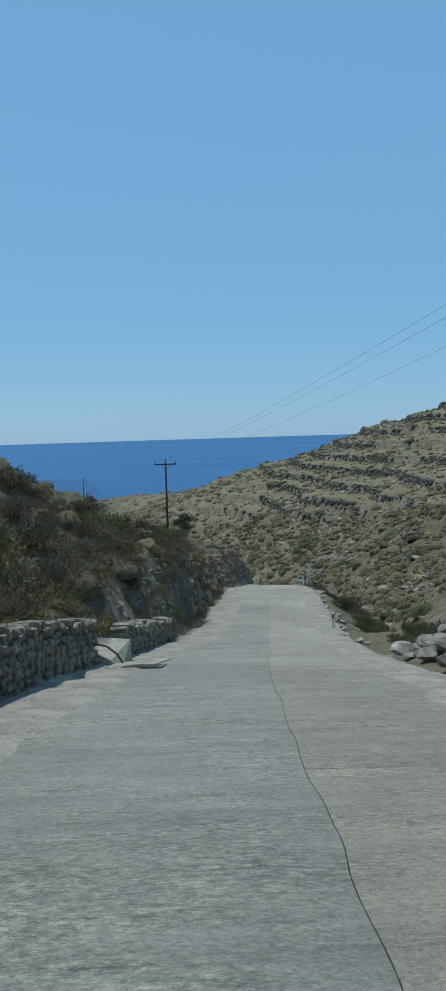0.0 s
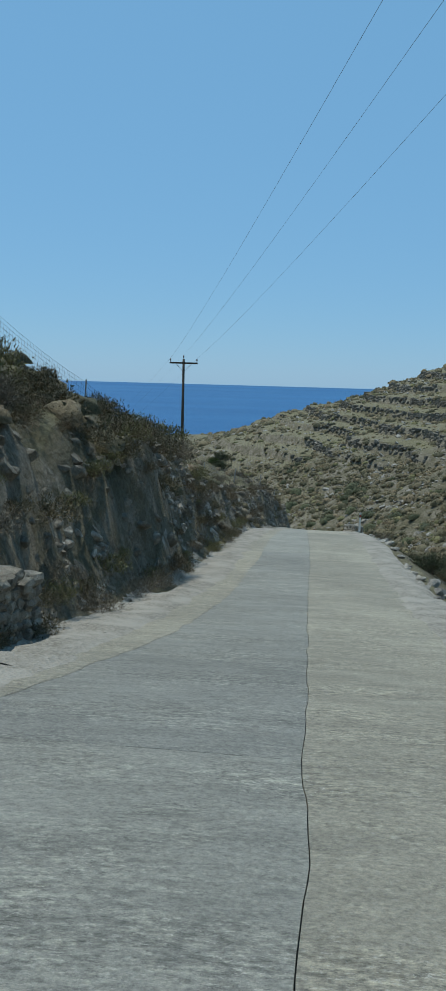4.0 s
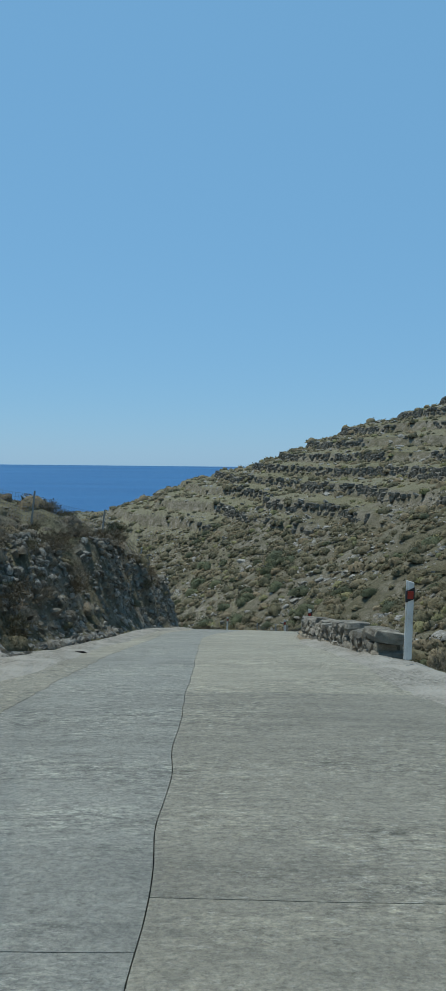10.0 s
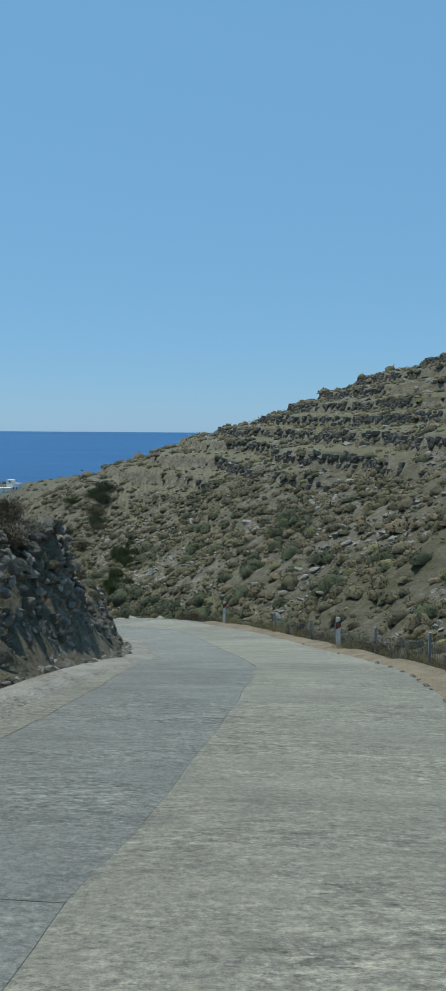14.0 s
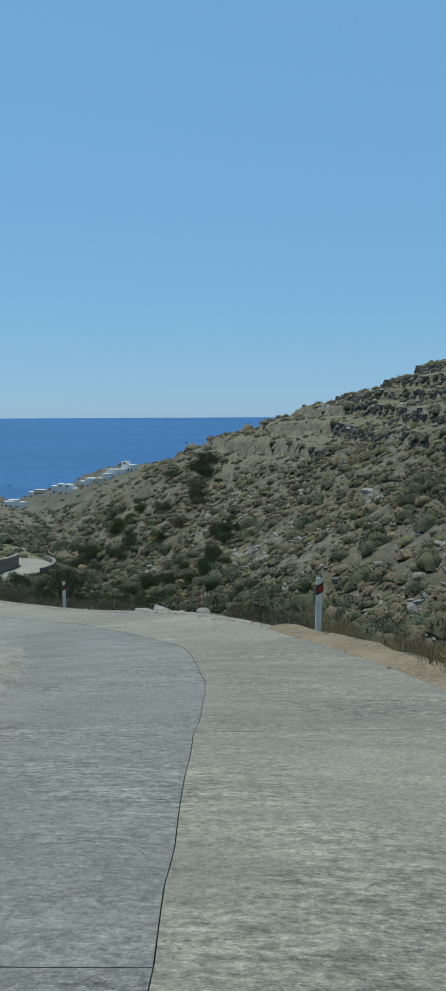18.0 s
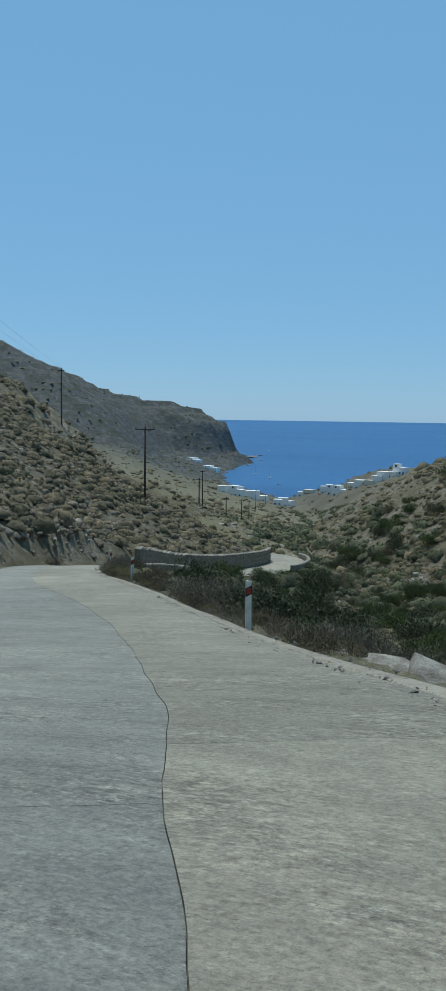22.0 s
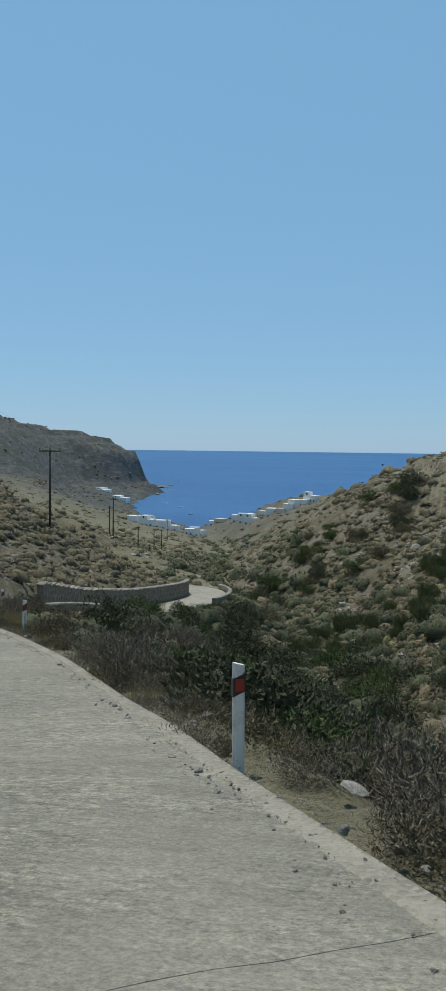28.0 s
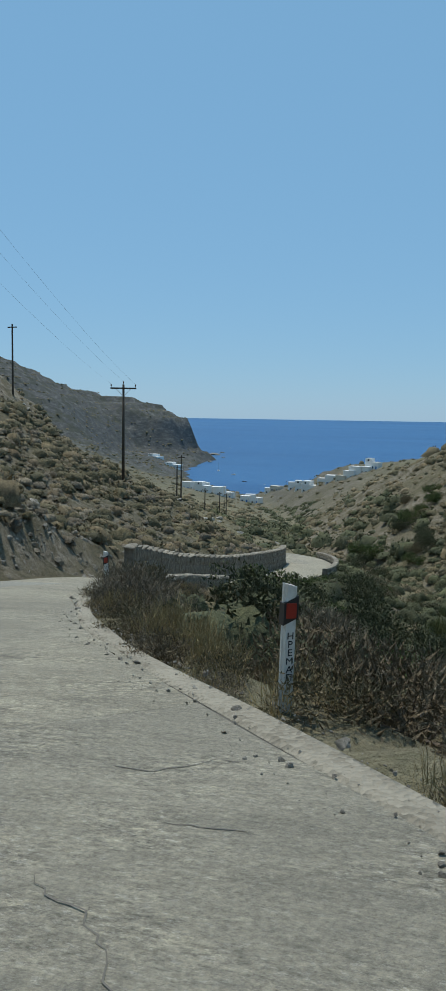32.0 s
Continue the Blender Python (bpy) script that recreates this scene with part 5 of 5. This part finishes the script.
# along the top of the first cutting
for k in range(20):
    y = 33 + k * 1.75
    p = on_road(s_at(y), -HALF - gb.uniform(2.3, 5.5))
    bush(gb.choice(["olive", "scrub", "grey", "olive", "scrub", "grey"]), p.x, p.y, gb.uniform(0.7, 1.5), "along the top of the cutting")
growth("cutting_bushes", "clinging to the first cutting", [
    (gb.choice(["scrub", "grey", "brown", "olive", "scrub"]), *on_road(s_at(30 + 38 * gb.random()), -HALF - gb.uniform(0.7, 2.2)).to_2d(), gb.uniform(0.3, 0.8), 0.9) for k in range(90)])
# along the second cutting
for k in range(18):
    y = 74 + k * 1.7
    p = on_road(s_at(y), -HALF - gb.uniform(2.1, 4.5))
    bush(gb.choice(["grey", "scrub", "brown", "grey", "mid"]), p.x, p.y, gb.uniform(0.35, 0.75), "over the rock face")
for k in range(12):
    y = 104 + k * 2.4
    p = on_road(s_at(y), -HALF - gb.uniform(1.8, 5.0))
    bush(gb.choice(["scrub", "brown", "grey"]), p.x, p.y, gb.uniform(0.5, 1.0), "on the inner side of the bend")
# right shoulder, upper part
for k in range(26):
    y = 22 + k * 2.9
    p = on_road(s_at(y), HALF + gb.uniform(1.6, 4.5))
    bush(gb.choice(["scrub", "grey", "mid", "scrub", "green"]), p.x, p.y, gb.uniform(0.6, 1.3), "below the road shoulder")
growth("shoulder_grass", "on the dry shoulder of the bend", [
    (gb.choice(["straw", "straw", "straw", "brown", "grey", "scrub"]), *on_road(gb.uniform(s_at(84), s_at(116)), HALF + gb.uniform(0.35, 2.2)).to_2d(), gb.uniform(0.3, 0.65), 0.9) for k in range(110)])
# right of the lower straight
for key, x, y, s in (("green", -1.4, 129.6, 1.35), ("green", -2.6, 130.8, 1.2), ("mid", -0.3, 128.8, 1.15), ("grey", 1.1, 127.6, 1.35), ("grey", 2.4, 126.0, 1.3), ("grey", 0.4, 129.8, 1.5), ("green", -0.8, 132.4, 1.7),
                     ("grey", 3.6, 124.6, 1.2), ("grey", -3.9, 131.4, 0.9), ("grey", -5.0, 132.9, 1.0), ("mid", -4.4, 134.4, 1.4), ("grey", -6.6, 134.8, 0.9), ("mid", -6.6, 137.0, 1.3), ("brown", -8.2, 136.7, 0.9),
                     ("brown", -9.6, 138.3, 1.0), ("brown", -11.0, 140.0, 1.25), ("scrub", -9.2, 140.6, 1.2), ("brown", -12.2, 141.3, 1.0), ("brown", -12.6, 143.2, 1.3), ("grey", -15.8, 144.4, 0.9), ("grey", -17.2, 146.2, 1.1),
                     ("grey", -18.4, 147.4, 1.0), ("scrub", -20.2, 149.6, 1.1), ("brown", -21.8, 151.6, 0.9), ("grey", -15.6, 147.2, 1.4), ("grey", -23.4, 153.4, 0.8), ("straw", -13.2, 140.9, 0.7), ("straw", -12.4, 140.1, 0.6),
                     ("straw", -14.9, 142.9, 0.6), ("straw", -11.6, 139.3, 0.55), ("straw", -16.2, 144.0, 0.6), ("straw", -18.6, 146.4, 0.5), ("straw", -13.9, 142.6, 0.5), ("straw", -9.0, 136.2, 0.45)):
    bush(key, x - (1.7 if y < 141 else 0.8), y, s, "beside the lower road")
for k in range(46):
    x, y = gb.uniform(-24, 3), gb.uniform(136, 182)
    r, _, _ = road_frame(np.array([x]), np.array([y]))
    xv = np.interp(y, VALLEY[:, 1], VALLEY[:, 0])
    if r[0] < HALF + 2.0 or x > xv + 6:
        continue
    bush(gb.choice(["green", "green", "mid", "green", "grey"]), x, y, gb.uniform(1.2, 2.3), "in the gully")
for key, x, y, s in (("green", -21.5, 186, 3.0), ("green", -18.5, 189, 2.6), ("green", -23.5, 193, 2.5), ("green", -16, 183, 2.6), ("mid", -13, 187, 2.4), ("green", -11, 192, 2.8), ("green", -24.5, 181, 2.0), ("mid", -26.5, 175, 1.7),
                     ("green", -20, 178, 2.4), ("green", -25, 199, 2.4), ("mid", -8, 176, 2.2), ("green", -5.5, 170, 2.2), ("mid", -27.5, 186, 1.3), ("green", -14, 176, 2.4), ("green", -10, 183, 2.7)):
    bush(key, x, y, s, "in the gully beside the lower bend")
for k in range(30):
    x, y = gb.uniform(-19, -3), gb.uniform(194, 222)
    bush("reed", x, y, gb.uniform(1.0, 1.6), "in the damp gully", 0.95)
for k in range(30):
    x, y = gb.uniform(-38, -12), gb.uniform(232, 262)
    bush(gb.choice(["green", "scrub", "mid"]), x, y, gb.uniform(1.5, 2.8), "in the valley bottom")

# low growth along the edge of the lower straight, over the first slope and the rock face
growth("edge_growth", "along the edge of the lower road", [
    (gb.choice(["straw", "grey", "brown", "grey", "scrub"]), *on_road(gb.uniform(s_at(121), s_at(158)), HALF + 0.35 + 1.4 * gb.random() ** 1.3).to_2d(), gb.uniform(0.28, 0.6), 0.9) for k in range(120)])
growth("slope_growth", "covering the slope above the first wall", [
    (gb.choice(["scrub", "olive", "brown", "scrub", "olive", "grey"]), *on_road(s_at(7 + 36 * gb.random()), -HALF - 1.5 - 8.5 * gb.random()).to_2d(), gb.uniform(0.55, 1.2), 0.8) for k in range(170)])
growth("face_growth", "hanging over the rock face", [
    (gb.choice(["grey", "brown", "scrub"]), *on_road(s_at(72 + 42 * gb.random()), -HALF - 0.9 - 2.4 * gb.random()).to_2d(), gb.uniform(0.35, 0.8), 0.9) for k in range(70)])
# bushes filling the hollow inside the lower bend
for k in range(44):
    x, y = gb.uniform(-29, -9), gb.uniform(178, 216)
    r, _, _ = road_frame(np.array([x]), np.array([y]))
    if r[0] < HALF + 2.4:
        continue
    bush(gb.choice(["green", "grey", "mid", "green", "scrub"]), x, y, gb.uniform(1.0, 1.9), "in the hollow inside the lower bend", 0.8)
for y in (6.5, 8.2, 9.6, 11.4, 13.0, 14.6, 16.2):
    p = on_road(s_at(y), -4.75 - 0.3 * gb.random(), 0.75)
    bush(gb.choice(["olive", "olive", "mid"]), p.x, p.y, gb.uniform(0.8, 1.15), "hanging over the dry-stone wall", 0.8, z=p.z)
growth("bend_growth", "along the outer edge of the lower bend", [
    (gb.choice(["grey", "scrub", "mid", "green"]), *on_road(gb.uniform(s_at(178), s_at(218)), HALF + 0.9 + 4.5 * gb.random()).to_2d(), gb.uniform(0.6, 1.3), 0.7) for k in range(110)])

# ---------------------------------------------------------------- fences, culvert, cage


def wire_fence(name, label, pts, height, gap, lean=0.0):
    """Posts and a woven wire net over the ground between points."""
    fence = thing(name, label, "wire fence")
    line = [Vector((x, y, z_at(x, y))) for x, y in pts]
    for a in line:
        part("post", tube([tuple(a - Vector((0, 0, 0.4))), tuple(a + Vector((lean, 0, height + 0.12)))], 0.035, 6), M_STEEL, fence)
    for a, b in zip(line[:-1], line[1:]):
        run = (b - a).length
        n, rows = int(run / gap), int(height / gap)
        bits = []
        for k in range(n + 1):
            p = a.lerp(b, k / n)
            sag = 0.12 * math.sin(math.pi * k / n)
            bits.append(tube([tuple(p + Vector((0, 0, 0.05))), tuple(p + Vector((lean, 0, height - sag)))], 0.0045, 3, False))
        for r in range(rows + 1):
            h = 0.05 + (height - 0.05) * r / rows
            bits.append(tube([tuple(a.lerp(b, u) + Vector((lean * r / rows, 0, h - 0.12 * math.sin(math.pi * u) * r / rows))) for u in (0, 0.25, 0.5, 0.75, 1)], 0.0045, 3, False))
        part("net", joined(bits), M_WIRE, fence, "rectangular wire netting")
    return fence


wire_fence("wire_fence", "sagging wire fence on top of the rock face", [(-4.0, 81.5), (-1.8, 85.0), (0.2, 88.4), (1.45, 91.4)], 0.95, 0.15, 0.15)
wire_fence("wire_fence", "sagging wire fence along the slope", [(-10.8, 44.0), (-8.6, 48.5), (-6.6, 53.5), (-5.0, 58.5)], 1.2, 0.17, 0.1)
low = [on_road(s_at(y), HALF + 1.15) for y in (92.0, 95.5, 99.0, 102.5, 105.5, 108.5)]
wire_fence("wire_fence", "low rusty wire-mesh fence on the dry shoulder of the bend", [(p.x, p.y) for p in low], 0.62, 0.12)
wpost = thing("fence_post", "crooked grey wooden fence post above the rock face", "fence post")
wx, wy = 1.75, 92.8
wz = z_at(wx, wy)
part("stake", tube([(wx, wy, wz - 0.4), (wx + 0.02, wy, wz + 0.6), (wx + 0.09, wy, wz + 1.0), (wx + 0.03, wy, wz + 1.35)], [0.07, 0.065, 0.06, 0.045], 7), M_GREYWOOD, wpost)
part("brace", tube([(wx - 0.35, wy - 0.1, wz - 0.1), (wx + 0.04, wy, wz + 0.8)], [0.04, 0.03], 6), M_GREYWOOD, wpost)

culvert = thing("culvert", "small concrete culvert head beside the road", "culvert")
s0 = s_at(20.6)
cw = []
for ds, o, h in ((-0.55, -3.35, 0.0), (0.75, -3.25, 0.0), (0.75, -4.6, 0.0), (-0.55, -4.6, 0.0), (-0.5, -3.6, 0.12), (0.7, -3.3, 0.62), (0.7, -4.6, 0.72), (-0.5, -4.6, 0.62)):
    cw.append(tuple(on_road(s0 + ds, o, h - (0.25 if h == 0 else 0))))
part("headwall", (cw, [(3, 2, 1, 0), (4, 5, 6, 7), (0, 1, 5, 4), (1, 2, 6, 5), (2, 3, 7, 6), (3, 0, 4, 7)]), M_CONCBOX, culvert)
part("apron", (([tuple(on_road(s0 + ds, o, h)) for h in (-0.15, 0.03) for ds, o in ((-1.3, -3.3), (1.6, -3.3), (1.6, -2.3), (-1.3, -2.5))]), [(3, 2, 1, 0), (4, 5, 6, 7), (0, 1, 5, 4), (1, 2, 6, 5), (2, 3, 7, 6), (3, 0, 4, 7)]), M_CONCBOX, culvert)
bar = part("steel_bar", tube([tuple(on_road(s0 - 0.9, -3.15, -0.05)), tuple(on_road(s0 - 0.95, -3.35, 0.3)), tuple(on_road(s0 - 1.05, -3.6, 0.52)), tuple(on_road(s0 - 1.15, -3.95, 0.6))], 0.028, 7), M_RUST)
tagged(bar, "bent dark steel bar sticking out by the culvert", "steel bar")

grate = thing("drain_cover", "dark rusty steel drain cover set in the culvert apron", "drain cover", at=pose(*on_road(s_at(18.9), -2.75, 0.03), math.degrees(math.atan2(-0.24, 1)), 0, road_turn(s_at(18.9))))
part("plate", box(-0.72, 0.62, -0.6, 0.6, -0.05, 0.012, 0.006), M_COVER, grate)
for k in range(7):
    part("slat", box(-0.6, 0.5, -0.5 + 0.16 * k, -0.44 + 0.16 * k, 0.013, 0.022), M_COVER, grate)

cage = thing("steel_cage", "rusty reinforcing-bar cage standing beside the road edge", "steel cage")
cx, cy = 3.0, 120.6
cz = z_at(cx, cy)
for k in range(8):
    a = 2 * math.pi * k / 8
    part("upright", tube([(cx + 0.4 * math.cos(a), cy + 0.4 * math.sin(a), cz - 0.3), (cx + 0.42 * math.cos(a + 0.06), cy + 0.42 * math.sin(a), cz + 0.95)], 0.009, 5), M_RUST, cage)
for h in (0.05, 0.28, 0.5, 0.72, 0.9):
    part("ring", tube([(cx + 0.41 * math.cos(a), cy + 0.41 * math.sin(a), cz + h) for a in (2 * math.pi * k / 14 for k in range(15))], 0.008, 5, False), M_RUST, cage)

stick = part("dry_cane", tube([(-23.2, 162.6, z_at(-23.2, 162.6) - 0.1), (-23.8, 163.0, -33.6), (-24.7, 163.5, -32.9)], [0.06, 0.05, 0.03], 6), M_STRAW)
tagged(stick, "bleached cane stalk leaning out of the bushes", "cane stalk")

# lettering on one marker post
lettered = min((o for o in scene.objects if o.name.startswith("marker_post")), key=lambda o: math.hypot(o.location.x + 12.15, o.location.y - 137.75))
for k, ch in enumerate(["H", "P", "E", "M", "A", "\u03a0"]):
    cu = bpy.data.curves.new("letter", "FONT")
    cu.body = ch
    cu.size = 0.085
    cu.align_x = "CENTER"
    cu.extrude = 0.001
    cu.materials.append(M_INK)
    lt = new("letter", cu)
    lt.parent = lettered
    lt.matrix_basis = pose(0.004, -0.0345, 0.62 - k * 0.072, 90, 0, 0)

# ---------------------------------------------------------------- cracks in the slabs


def crack(x, y, heading, length, seed, width=0.006):
    g = random.Random(seed)
    pts, a = [Vector((x, y, 0))], heading
    for _ in range(int(length / 0.07)):
        a += g.uniform(-1.5, 1.5)
        a += (heading - a) * 0.55
        pts.append(pts[-1] + Vector((math.cos(a), math.sin(a), 0)) * 0.07 * g.uniform(0.5, 1.4))
    verts, faces = [], []
    for i, p in enumerate(pts):
        d = (pts[min(i + 1, len(pts) - 1)] - pts[max(i - 1, 0)]).normalized()
        n = Vector((-d.y, d.x, 0)) * width * g.uniform(0.3, 1.2) * (0.3 if i in (0, len(pts) - 1) else 1)
        for q in (p + n, p - n):
            r, zr, _ = road_frame(np.array([q.x]), np.array([q.y]))
            verts.append((q.x, q.y, float(zr[0]) + 0.009 + 0.02 * (1 - (float(r[0]) / HALF) ** 2)))
        if i:
            k = 2 * i
            faces.append((k - 2, k - 1, k + 1, k))
    return verts, faces


CRACKS = [(-10.24, 133.09, -0.65, 0.8), (-9.7, 132.59, -0.3, 0.5), (-9.42, 132.52, -1.0, 0.6), (-9.17, 132.14, -0.6, 0.6), (-11.96, 135.26, -0.1, 0.5), (-12.6, 135.9, 0.4, 0.9), (-11.0, 133.2, 2.6, 0.7), (-12.2, 134.6, -0.9, 1.3),
          (1.2, 17.0, 1.9, 1.8), (2.0, 18.4, 1.2, 1.4), (1.9, 18.8, 2.6, 0.8), (4.0, 110.9, 0.5, 1.3), (-0.84, 119.9, 0.9, 1.2), (-1.4, 121.1, 2.6, 0.9)]
road_ob = bpy.data.objects["road"]
for k, (x, y, a, n) in enumerate(CRACKS):
    part("crack", crack(x, y, a, n, 500 + k), M_JOINT, road_ob)

# ---------------------------------------------------------------- village, boats, far poles


def house(x, y, w, d, h, turn, tall=0, mat=None, shutters=True):
    """A white cubic island house with parapet, windows, door and sometimes an upper block."""
    mat = mat or M_WHITE
    z = min(z_at(x + a, y + b) for a in (-w / 2, w / 2) for b in (-d / 2, d / 2))
    ob = thing("house", "white cubic island house with a flat roof" if mat is M_WHITE else "cream cubic island house with a flat roof", "house", "houses of the bay village", pose(x, y, z, 0, 0, turn))
    part("wall", box(-w / 2, w / 2, -d / 2, d / 2, -2.0, h, 0.06), mat, ob)
    part("parapet", box(-w / 2 - 0.1, w / 2 + 0.1, -d / 2 - 0.1, d / 2 + 0.1, h + 0.004, h + 0.45, 0.05), mat, ob)
    n = max(2, int(w / 3))
    for k in range(n):
        u = -w / 2 + w * (k + 0.5) / n
        if k == n // 2:
            part("door", box(u - 0.5, u + 0.5, -d / 2 - 0.06, -d / 2 + 0.1, 0.1, 2.3), M_BLUE if shutters else M_GREYWOOD, ob)
        else:
            win = part("window", box(u - 0.6, u + 0.6, -d / 2 - 0.05, -d / 2 + 0.1, 1.0, 2.3), M_BLUE if shutters else M_GREYWOOD, ob)
            part("pane", box(u - 0.5, u + 0.5, -d / 2 - 0.07, -d / 2 - 0.04, 1.1, 2.2), M_PANE, win)
    if tall:
        part("upper_storey", box(-w / 2, -w / 2 + w * 0.55, -d / 2 + 0.4, d / 2, h + 0.46, h + 0.46 + tall, 0.06), mat, ob)
        part("upper_window", box(-w / 2 + w * 0.2, -w / 2 + w * 0.2 + 1.2, -d / 2 + 0.34, -d / 2 + 0.5, h + 1.2, h + 2.5), M_PANE, ob)
    return ob


HOUSE_LIST = [(-473, 1044, 17.8, 12.4, 3.2, 2.6), (-428, 1002, 18.0, 12.6, 3.2, 2.6), (-245, 644, 6.4, 5, 3.5, 0), (-241, 656, 12.2, 8.6, 4.2, 0), (-230, 637, 9.7, 6.8, 3.2, 2.6), (-234, 659, 8.6, 6.0, 2.9, 0), (-225, 649, 8.5, 5.9, 4.2, 0), (-224, 656, 5.7, 5, 4.2, 0), (-221, 664, 6.5, 5, 2.8, 0), (-207, 659, 6.4, 5, 2.8, 0), (-207, 669, 7.2, 5.0, 4.2, 0), (-207, 685, 5, 5, 2.8, 0), (-213, 746, 8.9, 6.2, 2.8, 0), (-221, 750, 6.6, 5, 2.8, 0), (-186, 705, 7.5, 5.3, 3.8, 0), (-175, 687, 8.7, 6.1, 3.2, 2.6), (-161, 663, 10.4, 7.3, 3.2, 2.6), (-150, 657, 8.2, 5.7, 2.8, 0), (-140, 644, 10.6, 7.5, 4.0, 0), (-131, 631, 7.8, 5.4, 3.2, 0), (-126, 630, 7.7, 5.4, 3.2, 0), (-122, 631, 9.0, 6.3, 4.2, 0), (-116, 629, 6.4, 5, 2.8, 0), (-113, 633, 7.7, 5.4, 3.2, 2.6), (-110, 631, 5.1, 5, 2.8, 0)]
for k, (x, y, w, d, h, tall) in enumerate(HOUSE_LIST):
    house(x, y, w, d, h * 1.6, random.uniform(-25, 25), tall, M_CREAM if k % 7 == 5 else None, k % 3 != 1)
BOAT_LIST = [(-383, 1035, 8.1, 0), (-344, 985, 6.7, 0), (-299, 901, 5.1, 1), (-268, 875, 2.5, 0), (-619, 1668, 13.6, 1)]
ISLETS = [(-563, 1483, 7.5), (-499, 1336, 5.6), (-466, 1202, 8.5), (-542, 1401, 14.8), (-493, 1237, 10.4)]
SMALL_POLES = [(-72.6, 265.0, 8.4), (-74.6, 267.4, 6), (-80.4, 294.1, 6), (-87.6, 320.2, 6), (-92.7, 337.5, 6), (-164.5, 514.6, 11), (-205.4, 630.4, 7.1), (-208.5, 687.4, 6), (-206.8, 751.8, 6), (-156.0, 664.6, 6), (-77.8, 222.4, 9.5)]


def yacht(x, y, turn, size, label, dark=False):
    ob = thing("sailing_boat", label, "boat", "boats moored in the bay", pose(x, y, SEA_Z, 0, 0, turn))
    verts, faces = [], []
    secs = [(-0.5, 0.12, 0.09), (-0.3, 0.155, 0.085), (0.0, 0.165, 0.085), (0.3, 0.11, 0.10), (0.5, 0.01, 0.125)]
    for u, b, h in secs:
        for o, z in ((-1, 1), (-0.8, 0.2), (0, -0.5), (0.8, 0.2), (1, 1)):
            verts.append((o * b * size, u * size, (h if z > 0.5 else z * 0.08) * size))
    for i in range(len(secs) - 1):
        for k in range(4):
            a = i * 5 + k
            faces.append((a, a + 1, a + 6, a + 5))
        faces.append((i * 5 + 4, i * 5, i * 5 + 5, i * 5 + 9))
    faces.append((0, 1, 2, 3, 4))
    part("hull", (verts, faces), M_HULLD if dark else M_HULL, ob)
    part("cabin", box(-0.09 * size, 0.09 * size, -0.25 * size, 0.15 * size, 0.08 * size, 0.17 * size, 0.02 * size), M_HULL, ob)
    if not dark:
        part("mast", tube([(0, 0.08 * size, 0.1 * size), (0, 0.08 * size, 1.35 * size)], [0.012 * size, 0.007 * size], 6), M_STEEL, ob)
        part("boom", tube([(0, 0.08 * size, 0.27 * size), (0, -0.35 * size, 0.26 * size)], 0.012 * size, 6), M_HULL, ob)
    return ob


for k, (x, y, sz, dark) in enumerate(BOAT_LIST):
    yacht(x, y, 40 + 37 * k, sz, "dark moored boat on the blue bay" if dark else "white sailing yacht with bare mast moored in the bay", dark)

for k, (x, y, sz) in enumerate(ISLETS):
    ob = part("islet", ROCKS[k % 7], M_ROCK)
    ob.matrix_basis = pose(x, y, SEA_Z + sz * 0.05, 0, 0, 70 * k) @ Matrix.Diagonal((sz * 1.5, sz, sz * 0.5, 1))
    tagged(ob, "dark rocky islet off the headland", "islet", "islets off the headland")

for fx, fy, top in SMALL_POLES:
    fz = z_at(fx, fy)
    pl = thing("utility_pole", "thin wooden pole on the far slope", "utility pole", "power line poles", pose(fx, fy, fz))
    part("shaft", tube([(0, 0, -0.5), (0, 0, top)], [0.15, 0.10], 7), M_POLE, pl)
    part("crossarm", box(-0.7, 0.7, -0.06, 0.06, top - 0.5, top - 0.36), M_POLE, pl)
